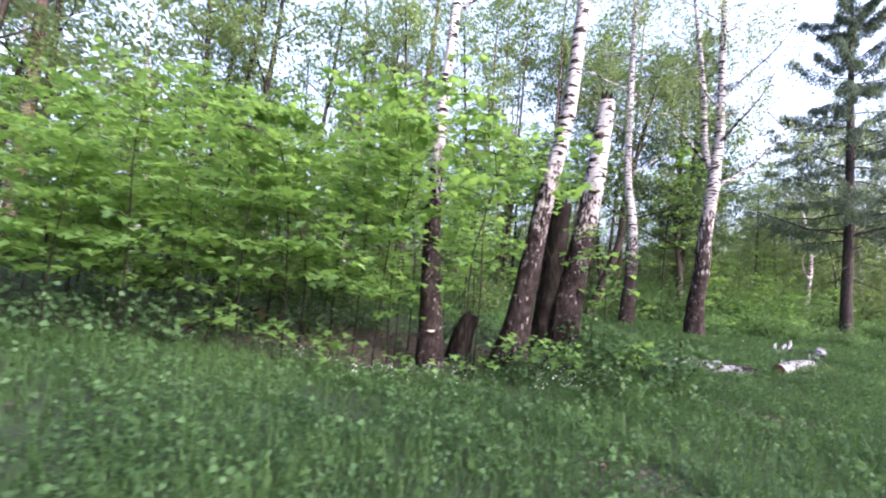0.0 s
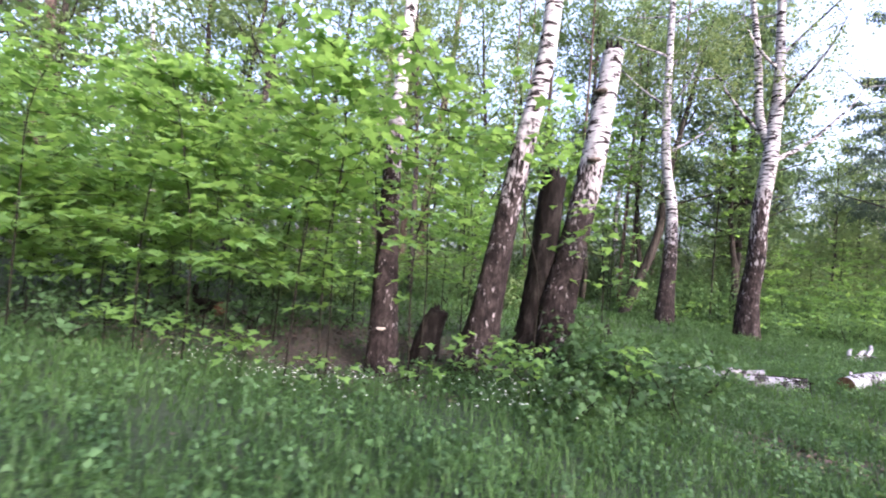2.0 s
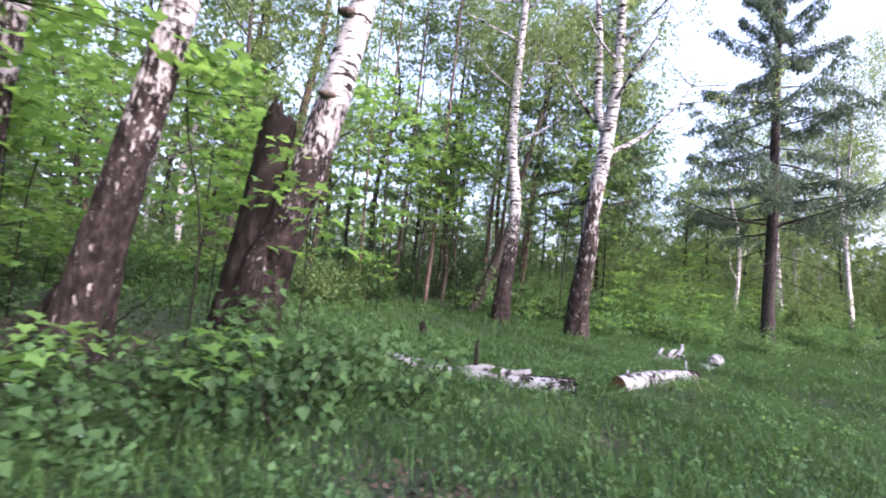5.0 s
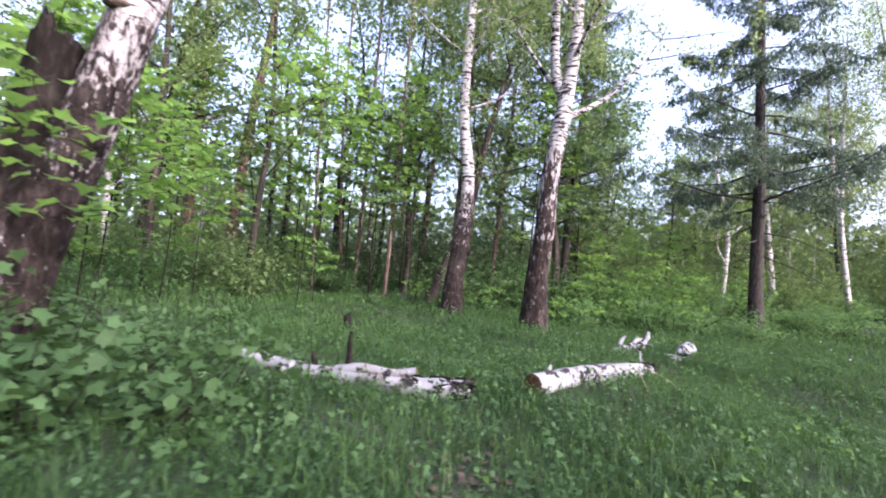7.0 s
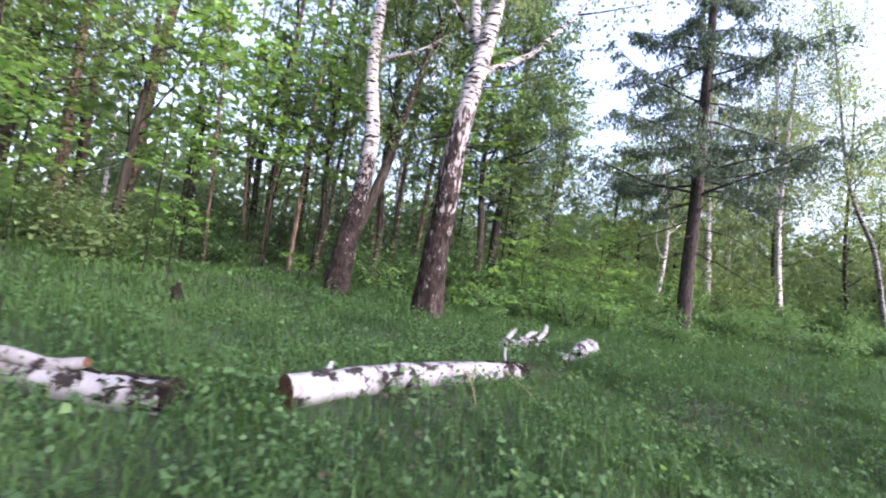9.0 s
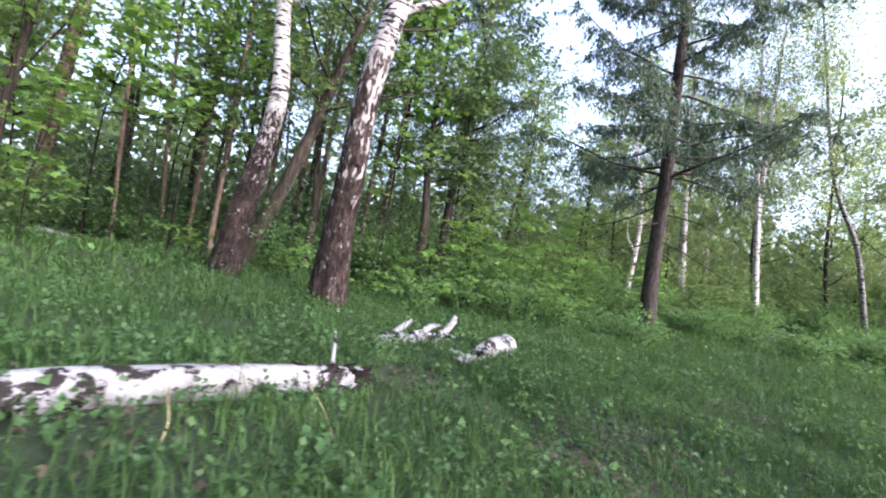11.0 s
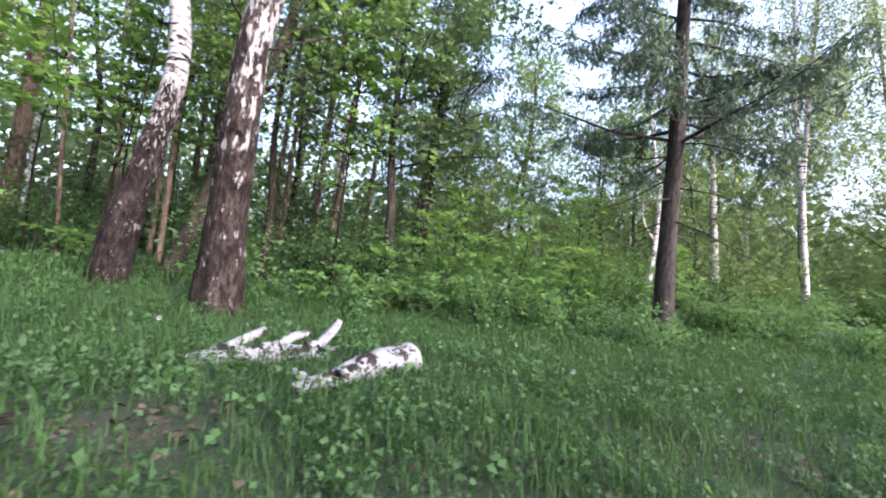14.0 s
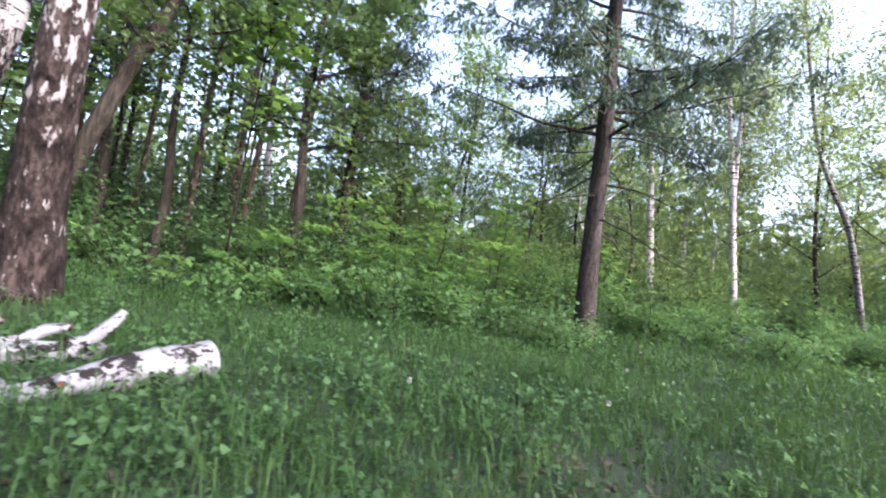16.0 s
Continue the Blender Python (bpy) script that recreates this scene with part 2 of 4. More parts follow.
def rise(x, y):
    """Height of the ground: a gentle slope up to the left of the walk and away from it."""
    x, y = np.asarray(x, float), np.asarray(y, float)
    x, y = np.clip(x, -16, 34), np.clip(y, -9, 36)
    base = 0.2122 - 0.0508 * x + 0.0133 * y + 0.001 * x * x + 0.00076 * x * y + 0.001225 * y * y
    for cx, cy, h, w in ((11.6, 12.3, 0.1, 1.6), (2.4, 7.4, 0.1, 1.5), (-0.3, 7.1, -0.26, 1.6), (7.2, 15.8, 0.2, 1.8), (4.9, 14.1, -0.2, 1.8), (1.9, 20.4, -0.25, 2.2), (16.2, 17.2, -0.22, 1.8), (12.2, 8.4, -0.16, 2.2), (-7.0, 7.5, -0.2, 3.0), (8.4, 9.25, 0.13, 1.15), (9.9, 10.4, 0.08, 1.1)):
        base = base + h * np.exp(-((x - cx) ** 2 + (y - cy) ** 2) / (w * w))
    return base + 0.035 * np.sin(0.9 * x + 0.4 * y) * np.sin(0.7 * y - 0.3 * x + 1) + 0.015 * np.sin(2.7 * x + 1.3) * np.sin(2.3 * y)


class Shape:
    """Collects vertices and faces of one mesh, with a material slot for each face."""

    def __init__(self):
        self.v, self.f, self.n = [], [], 0

    def add(self, verts, faces, slot=0):
        verts = np.asarray(verts, float).reshape(-1, 3)
        self.v.append(verts)
        self.f.append((np.asarray(faces, np.int64) + self.n, slot))
        self.n += len(verts)
        return self

    def mesh(self, name, mats, smooth=True):
        me = bpy.data.meshes.new(name)
        v = np.concatenate(self.v)
        me.vertices.add(len(v))
        me.vertices.foreach_set("co", v.ravel().astype(np.float32))
        idx = np.concatenate([f.ravel() for f, _ in self.f])
        sizes = np.concatenate([np.full(len(f), f.shape[1]) for f, _ in self.f])
        slots = np.concatenate([np.full(len(f), s) for f, s in self.f])
        me.loops.add(len(idx))
        me.loops.foreach_set("vertex_index", idx.astype(np.int32))
        me.polygons.add(len(sizes))
        me.polygons.foreach_set("loop_start", np.concatenate([[0], np.cumsum(sizes)[:-1]]).astype(np.int32))
        me.polygons.foreach_set("material_index", slots.astype(np.int32))
        me.polygons.foreach_set("use_smooth", np.full(len(sizes), smooth))
        for m in mats:
            me.materials.append(m)
        me.update(calc_edges=True)
        me.validate()
        return me


def spline(points, n):
    """Smooth curve (Catmull-Rom) through points; columns are interpolated alike."""
    p = np.asarray(points, float)
    p = np.vstack([2 * p[0] - p[1], p, 2 * p[-1] - p[-2]])
    out = []
    for s in np.linspace(0, len(p) - 3, n):
        i = min(int(s), len(p) - 4)
        u = s - i
        a, b, c, d = p[i:i + 4]
        out.append(0.5 * (2 * b + (c - a) * u + (2 * a - 5 * b + 4 * c - d) * u * u + (3 * b - a - 3 * c + d) * u ** 3))
    return np.array(out)


def tube(shape, pts, radii, sides=8, slot=0, rough=0.0, cap=False, seed=0):
    pts = np.asarray(pts, float)
    radii = np.asarray(radii, float)
    n = len(pts)
    tang = np.gradient(pts, axis=0)
    tang /= np.linalg.norm(tang, axis=1)[:, None] + 1e-9
    ref = np.array([0.0, 0.0, 1.0]) if abs(tang[0][2]) < 0.8 else np.array([1.0, 0.0, 0.0])
    a = np.cross(tang, ref)
    a /= np.linalg.norm(a, axis=1)[:, None] + 1e-9
    b = np.cross(tang, a)
    ang = np.arange(sides) * 2 * math.pi / sides
    r = radii[:, None] * np.ones(sides)
    if rough:
        g = np.random.default_rng(seed + 11)
        low = g.normal(0, 1, (n, sides))
        low = (low + np.roll(low, 1, 0) + np.roll(low, -1, 0)) / 3
        r = r * (1 + rough * low + rough * 0.8 * np.sin(ang * 3 + seed)[None, :])
    v = pts[:, None, :] + r[..., None] * (np.cos(ang)[None, :, None] * a[:, None, :] + np.sin(ang)[None, :, None] * b[:, None, :])
    i, j = np.meshgrid(np.arange(n - 1), np.arange(sides), indexing="ij")
    k = (j + 1) % sides
    q = np.stack([i * sides + j, i * sides + k, (i + 1) * sides + k, (i + 1) * sides + j], -1).reshape(-1, 4)
    shape.add(v.reshape(-1, 3), q, slot)
    if cap is not False:
        for e, ring in ((0, pts[0]), (n - 1, pts[-1])):
            dome = np.vstack([v[e], ring + (tang[e] if e else -tang[e]) * radii[e] * 0.08])
            t = np.array([[s, (s + 1) % sides, sides] for s in range(sides)])
            shape.add(dome, t, cap)


def unit(v):
    return v / (np.linalg.norm(v, axis=-1, keepdims=True) + 1e-9)


OVAL = np.array([(0, 0), (0.36, 0.42), (0, 1), (-0.36, 0.42)])
STAR = np.array([(0, 0), (0.4, 0.02), (0.36, 0.27), (0.58, 0.56), (0.25, 0.6), (0, 1.0), (-0.25, 0.6), (-0.58, 0.56), (-0.36, 0.27), (-0.4, 0.02)])


def leaves(shape, at, size, flat=0.5, outline=OVAL, slot=0, g=None, droop=0.15, point=None):
    """Leaves at the given places: flat 1 lies level, 0 turns any way."""
    g = g or rng
    n = len(at)
    size = np.broadcast_to(np.asarray(size, float), (n,)) * g.uniform(0.7, 1.3, n)
    az = g.uniform(0, 2 * math.pi, n)
    d = np.stack([np.cos(az), np.sin(az), g.normal(-droop, (1 - flat) * 0.8 + 0.08, n)], 1) if point is None else point + g.normal(0, 0.35, (n, 3))
    d = unit(d)
    nrm = unit(np.stack([g.normal(0, 1 - flat + 0.1, n), g.normal(0, 1 - flat + 0.1, n), np.ones(n) * (0.25 + flat)], 1))
    side = unit(np.cross(d, nrm))
    up = np.cross(side, d)
    k = len(outline)
    o = outline[None] * size[:, None, None]
    cup = (np.abs(outline[:, 0]) * 0.35 - outline[:, 1] ** 2 * 0.18)[None] * size[:, None]
    v = at[:, None, :] + o[..., 0:1] * side[:, None] + o[..., 1:2] * d[:, None] + cup[..., None] * up[:, None]
    shape.add(v.reshape(-1, 3), np.arange(n * k).reshape(n, k), slot)


def part(name, me, parent, label="", kind=""):
    ob = new(name, me)
    ob.parent = parent
    return tagged(ob, label=label, kind=kind)


def thing(name, x, y, label, category, group="", sink=0.0, z=None):
    e = new(name)
    e.location = (x, y, float(rise(x, y)) - sink if z is None else z)
    return tagged(e, label, category, group)


# ---- ground ----
def ground():
    s = Shape()
    axis = np.concatenate([-np.geomspace(700, 22, 22), np.linspace(-20, 45, 150), np.geomspace(48, 760, 22)])
    axis_y = np.concatenate([-np.geomspace(700, 14, 20), np.linspace(-12, 40, 130), np.geomspace(43, 760, 22)])
    x, y = np.meshgrid(axis, axis_y, indexing="ij")
    z = rise(x, y)
    n, m = x.shape
    i, j = np.meshgrid(np.arange(n - 1), np.arange(m - 1), indexing="ij")
    q = np.stack([i * m + j, (i + 1) * m + j, (i + 1) * m + j + 1, i * m + j + 1], -1).reshape(-1, 4)
    s.add(np.stack([x, y, z], -1).reshape(-1, 3), q)
    tagged(new("ground", s.mesh("ground", [SOIL])), "mossy woodland soil with leaf litter under grass", "ground", kind="structure")


ground()


# ---- trees ----
def limb_points(start, heading, length, lift, g, n=7):
    """A limb that starts along heading and bends up (lift > 0) or hangs."""
    p, d, out = np.array(start, float), unit(np.array(heading, float)), []
    for _ in range(n):
        out.append(p.copy())
        d = unit(d + np.array([g.normal(0, 0.16), g.normal(0, 0.16), lift / n + g.normal(0, 0.08)]))
        p = p + d * length / (n - 1)
    return np.array(out)


def broadleaf_parts(parent, axis, bark_mat, leaf_mat, seed, crown_from, crown_radius, limbs, leaf_count, leaf_size, lift=0.5, sides=10,
                    rough=0.05, hang=0.0, spread=0.45, rings=0):
    """Trunk, limbs and crown. axis: rows (x, y, z, radius), local to the base."""
    g = np.random.default_rng(seed)
    a = spline(axis, rings or max(14, len(axis) * 6))
    s = Shape()
    tube(s, a[:, :3], a[:, 3], sides, 0, rough, seed=seed)
    part("trunk", s.mesh("trunk", [bark_mat]), parent)
    top = a[-1, 2]
    ls, cr = Shape(), Shape()
    sites, wts = [], []
    zs = a[:, 2]
    for k in range(limbs):
        z0 = crown_from + (top - crown_from) * (k + g.uniform(0, 0.8)) / limbs
        i = int(np.clip(np.searchsorted(zs, z0), 1, len(a) - 1))
        st, r0 = a[i, :3], a[i, 3]
        az = k * 2.4 + g.uniform(-0.5, 0.5)
        rel = (z0 - crown_from) / max(0.1, top - crown_from)
        ln = crown_radius * (1.05 - 0.55 * rel) * g.uniform(0.65, 1.15)
        pts = limb_points(st, (math.cos(az), math.sin(az), g.uniform(0.25, 0.8)), ln, lift, g)
        tube(ls, pts, np.linspace(max(0.012, r0 * 0.42), 0.006, len(pts)), 5)
        sites.append(pts[2:])
        for _ in range(3):
            b0 = pts[g.integers(2, 6)]
            sub = limb_points(b0, (g.normal(), g.normal(), g.uniform(-0.2, 0.6)), ln * g.uniform(0.3, 0.55), lift - hang, g, 5)
            tube(ls, sub, np.linspace(max(0.008, r0 * 0.13), 0.004, 5), 3)
            sites.append(sub[1:])
    part("limbs", ls.mesh("limbs", [bark_mat]), parent, kind="stuff")
    sites = np.concatenate(sites)
    sites = sites[g.random(len(sites)) < 0.62]
    sites = sites + g.normal(0, spread * 0.7, sites.shape)
    sprays = max(40, leaf_count // 13)
    heart = sites[g.integers(0, len(sites), sprays)] + g.normal(0, spread * 0.6, (sprays, 3)) * np.array([1, 1, 0.7])
    slope = g.normal(0, 0.35, (sprays, 2))
    own = g.integers(0, sprays, leaf_count)
    off = g.normal(0, leaf_size * 1.55, (leaf_count, 2))
    dz = (off * slope[own]).sum(1) - 0.25 * np.linalg.norm(off, axis=1) + g.normal(0, leaf_size * 0.3, leaf_count)
    at = heart[own] + np.column_stack([off, dz])
    if hang:
        strands = np.repeat(sites, 4, 0) + g.normal(0, spread * 0.55, (len(sites) * 4, 3))
        drop = np.stack([g.normal(0, 0.06, leaf_count), g.normal(0, 0.06, leaf_count), -g.uniform(0, hang * 1.5, leaf_count)], 1)
        at = strands[g.integers(0, len(strands), leaf_count)] + drop
    leaves(cr, at, leaf_size, 0.35 if hang else 0.6, OVAL, 0, g, 0.3)
    part("crown", cr.mesh("crown", [leaf_mat]), parent, kind="stuff")


def placed_axis(world_axis, sink=0.35):
    """Turns a trunk given in world places into its base and a local axis that starts below the ground."""
    a = np.array(world_axis, float)
    bx, by = a[0, :2]
    gz = float(rise(bx, by))
    a[:, :3] -= (bx, by, gz)
    a[0, 2] = min(a[0, 2], 0.0)
    foot = a[0].copy()
    foot[2] = -sink
    foot[3] *= 1.12
    return bx, by, np.vstack([foot, a])


def grown(a, height, drift=(0, 0), tip=0.03):
    """Carries a local axis on up to its full height."""
    e = a[-1]
    h = height - e[2]
    m = [e[0] + drift[0] * 0.5, e[1] + drift[1] * 0.5, e[2] + h * 0.5, (e[3] + tip) * 0.55]
    t = [e[0] + drift[0], e[1] + drift[1], height, tip]
    return np.vstack([a, m, t])


def named_tree(name, label, world_axis, height, bark_mat, leaf_mat, seed, crown_from, crown_radius, limbs, count, size, drift=(0, 0), **kw):
    x, y, a = placed_axis(world_axis)
    e = thing(name, x, y, label, "tree", kw.pop("group", ""))
    broadleaf_parts(e, grown(a, height, drift), bark_mat, leaf_mat, seed, crown_from, crown_radius, limbs, count, size, **kw)
    return e


# the clump of old birches
K1 = [(0.2, 7.4, 0.25, 0.26), (0.17, 7.42, 0.95, 0.205), (0.11, 7.55, 1.84, 0.175), (0.06, 7.64, 3.07, 0.14), (0.08, 7.66, 4.31, 0.112), (0.12, 7.66, 5.39, 0.098)]
K2 = [(1.5, 7.2, 0.25, 0.36), (1.62, 7.13, 0.98, 0.235), (1.76, 7.09, 1.96, 0.178), (1.98, 7.05, 3.31, 0.15), (2.18, 6.96, 4.39, 0.128), (2.28, 6.86, 5.43, 0.117)]
K3 = [(2.7, 8.1, 0.30, 0.31), (2.84, 8.2, 1.44, 0.27), (3.03, 8.36, 2.32, 0.228), (3.28, 8.45, 3.63, 0.205), (3.48, 8.57, 4.97, 0.175), (3.58, 8.65, 5.7, 0.165)]
BA = [(7.4, 15.52, 0.55, 0.3), (7.47, 15.6, 1.68, 0.245), (7.62, 15.78, 2.88, 0.2), (7.69, 16.02, 4.49, 0.17), (7.45, 16.1, 6.7, 0.14)]
BB = [(9.35, 14.62, 0.35, 0.37), (9.35, 14.56, 1.61, 0.27), (9.42, 14.38, 2.8, 0.235), (9.47, 14.33, 4.16, 0.215), (9.7, 14.36, 5.6, 0.2), (9.86, 14.5, 6.5, 0.19)]
CLUMP = "old birches"
named_tree("birch_tree", "old birch with dark fissured foot and white upper bark", K1, 15, BIRCH_SHADE, LEAF_BIRCH, 31, 5.8, 2.6, 12, 4500, 0.08, (0.5, 0.3), group=CLUMP, hang=0.5, sides=30, rings=150, rough=0.035)
named_tree("birch_tree", "leaning old birch with a broad swollen foot", K2, 15, BIRCH_DARK, LEAF_BIRCH, 32, 6.0, 2.6, 12, 4500, 0.08, (0.6, -0.4), group=CLUMP, hang=0.5, sides=30, rings=150, rough=0.035)
named_tree("birch_tree", "slanting birch with white upper trunk beside grassy glade", BA, 17, BIRCH_DARK, LEAF_BIRCH, 34, 5.6, 2.9, 14, 6500, 0.082, (0.3, 0.6), group=CLUMP, hang=0.6, sides=26, rings=110, rough=0.035)


def forked_birch():
    x, y, a = placed_axis(BB)
    e = thing("birch_tree", x, y, "thick forked birch with cracked brown and white bark", "tree", CLUMP)
    fork = a[-1]
    right = np.vstack([a, [fork[0] + 0.2, fork[1] + 0.1, fork[2] + 1.6, 0.15], [fork[0] + 0.35, fork[1] + 0.3, fork[2] + 5, 0.10], [fork[0] + 0.6, fork[1] + 0.4, fork[2] + 11, 0.03]])
    broadleaf_parts(e, right, BIRCH_MID, LEAF_BIRCH, 35, 4.9, 3.4, 17, 9000, 0.085, hang=0.6, sides=26, rings=110, rough=0.035)
    s = Shape()
    p = spline([(fork[0], fork[1], fork[2] - 0.5, 0.13), (fork[0] - 0.3, fork[1] + 0.15, fork[2] + 0.6, 0.12), (fork[0] - 0.35, fork[1] + 0.3, fork[2] + 3, 0.095), (fork[0] - 0.7, fork[1] + 0.7, fork[2] + 8, 0.03)], 22)
    tube(s, p[:, :3], p[:, 3], 9, 0, 0.05, seed=3)
    part("second_stem", s.mesh("second_stem", [BIRCH_MID]), e)
    d = Shape()
    for z, az, ln, r in ((3.5, -0.25, 1.6, 0.022), (3.9, 0.3, 0.9, 0.015), (4.9, -0.1, 2.2, 0.025), (5.6, -0.35, 1.8, 0.02), (2.9, 0.1, 0.6, 0.012)):
        i = int(np.argmin(np.abs(a[:, 2] - z)))
        gg = np.random.default_rng(int(z * 10))
        tube(d, limb_points((a[i, 0], a[i, 1], z), (math.cos(az), math.sin(az), 0.25), ln, 0.0, gg, 8), np.linspace(r, 0.005, 8), 5)
    part("dead_limbs", d.mesh("dead_limbs", [DARK_BARK]), e, "bare grey dead branches", "stuff")


forked_birch()


def snag(name, label, axis, mat, cap_mat, seed, jag=0.25, cat="dead trunk"):
    """A broken-off dead trunk with a splintered top."""
    x, y, a = placed_axis(axis)
    e = thing(name, x, y, label, cat)
    g = np.random.default_rng(seed)
    c = spline(a, 64)
    s = Shape()
    tube(s, c[:, :3], c[:, 3], 28, 0, 0.055, seed=seed)
    part("trunk", s.mesh("trunk", [mat]), e)
    t = Shape()
    top, r = c[-1, :3], c[-1, 3]
    for k in range(14):
        an = k * 2 * math.pi / 14
        b = top + r * g.uniform(0.55, 0.85) * np.array([math.cos(an), math.sin(an), -0.06])
        h = jag * g.uniform(0.05, 0.45) * (1.4 + math.sin(an + seed))
        tube(t, [b - (0, 0, 0.05), b + (0, 0, h * 0.5), b + (g.normal(0, 0.015), g.normal(0, 0.015), h)], [r * 0.26, r * 0.2, r * 0.05], 5)
    tube(t, [top - (0, 0, 0.05), top + (0, 0, jag * 0.15)], [r * 0.8, r * 0.5], 8, cap=0)
    part("splinters", t.mesh("splinters", [cap_mat]), e)
    return e


leaning = snag("birch_snag", "broken-topped white birch trunk with bracket fungi", K3, BIRCH_DARK, SNAG, 41, 0.3)
snag("dark_snag", "rotting dark dead trunk broken off above", [(2.38, 8.3, 0.3, 0.3), (2.45, 8.4, 1.01, 0.24), (2.55, 8.42, 2.0, 0.215), (2.66, 8.45, 3.35, 0.205)], SNAG, SNAG, 42, 0.35)
snag("stump", "dark rotten leaning stump between the birches", [(0.72, 7.95, 0.25, 0.24), (0.82, 7.95, 0.75, 0.19), (0.93, 7.95, 1.04, 0.15)], SNAG, SNAG, 43, 0.14, "stump")
snag("black_stump", "small black stump standing in the grass", [(5.14, 13.3, 0.1, 0.13), (5.08, 13.3, 0.36, 0.1), (5.02, 13.3, 0.58, 0.07)], SNAG, SNAG, 45, 0.1, "stump")


def bracket(x, y, z, size, yaw, mat, label):
    s = Shape()
    for h, r, d in ((0.0, 1.0, 1.0), (0.22, 0.8, 0.85), (-0.3, 0.55, 0.6)):
        n = 12
        an = np.linspace(-math.pi / 2 - 0.3, math.pi / 2 + 0.3, n)
        s.v.append(np.stack([np.cos(an) * size * r, np.sin(an) * size * d, np.full(n, h * size)], 1))
    q = []
    for a, b in ((1, 0), (0, 2)):
        q += [[a * 12 + i, b * 12 + i, b * 12 + i + 1, a * 12 + i + 1] for i in range(11)]
    s.f.append((np.array(q), 0))
    s.f.append((np.array([list(range(12, 24))]), 0))
    s.f.append((np.array([list(range(24, 36))[::-1]]), 0))
    s.n = 36
    ob = new("bracket_fungus", s.mesh("bracket_fungus", [mat]))
    ob.matrix_world = pose(x, y, z, 0, 6, yaw)
    return tagged(ob, label, "fungus", "bracket fungi")


bracket(3.34, 8.42, 4.9, 0.13, -140, FUNGUS, "grey-brown bracket fungus on a birch trunk")
bracket(3.25, 8.25, 3.68, 0.12, -100, FUNGUS, "grey-brown bracket fungus on a birch trunk")
bracket(0.19, 7.19, 0.8, 0.065, -85, FUNGUS_PALE, "pale bracket fungus low on a birch trunk")

# slender leaning tree behind the birches, thin birches and the multi-stemmed trees beyond
named_tree("leaning_tree", "dark slanting broadleaf tree behind the birches", [(6.95, 18.2, 0.7, 0.2), (7.45, 18.1, 2.0, 0.17), (7.8, 18.0, 3.0, 0.155), (8.1, 18.0, 4.0, 0.145), (8.3, 18.2, 5.0, 0.135), (8.5, 18.5, 6.0, 0.12)], 12,
           DARK_BARK, LEAF_WOOD, 51, 3.6, 3.0, 14, 5200, 0.12, (1.6, 0.2))
named_tree("young_birch", "slim white birch with forked stem at glade edge", [(26.3, 22.1, 1.0, 0.13), (25.86, 22.02, 4.22, 0.115), (25.67, 21.95, 5.62, 0.105), (25.2, 21.9, 8.57, 0.075)], 14,
           BIRCH_YOUNG, LEAF_BIRCH, 52, 6.0, 2.6, 13, 8000, 0.085, (-0.4, 0), hang=0.9, group="slim birches")
named_tree("young_birch", "slim white birch among shrubs", [(26.32, 22.1, 1.0, 0.06), (25.87, 22.02, 4.22, 0.06), (25.7, 21.95, 5.5, 0.085), (25.6, 21.8, 8.6, 0.07)], 13.5, BIRCH_YOUNG, LEAF_BIRCH, 53, 6.2, 2.2, 10, 5000, 0.085, (0.3, 0), hang=0.9, group="slim birches")
named_tree("young_birch", "slim pale birch with bare lower twigs", [(24.33, 24.03, 1.0, 0.165), (23.87, 23.86, 4.5, 0.143), (23.69, 23.78, 6.03, 0.11), (23.34, 23.63, 8.87, 0.077)], 13,
           BIRCH_YOUNG, LEAF_BIRCH, 54, 5.0, 2.6, 13, 8000, 0.085, (-0.3, 0), hang=0.7, group="slim birches")
named_tree("young_birch", "slanting dark-flecked birch at glade edge", [(30.2, 20.7, 1.0, 0.11), (29.33, 20.72, 4.65, 0.09), (28.42, 20.77, 6.29, 0.075), (27.69, 20.79, 7.95, 0.06)], 15,
           BIRCH_GREY, LEAF_BIRCH, 55, 5.0, 3.4, 15, 10000, 0.09, (-1.0, 0.4), hang=1.0, group="slim birches")


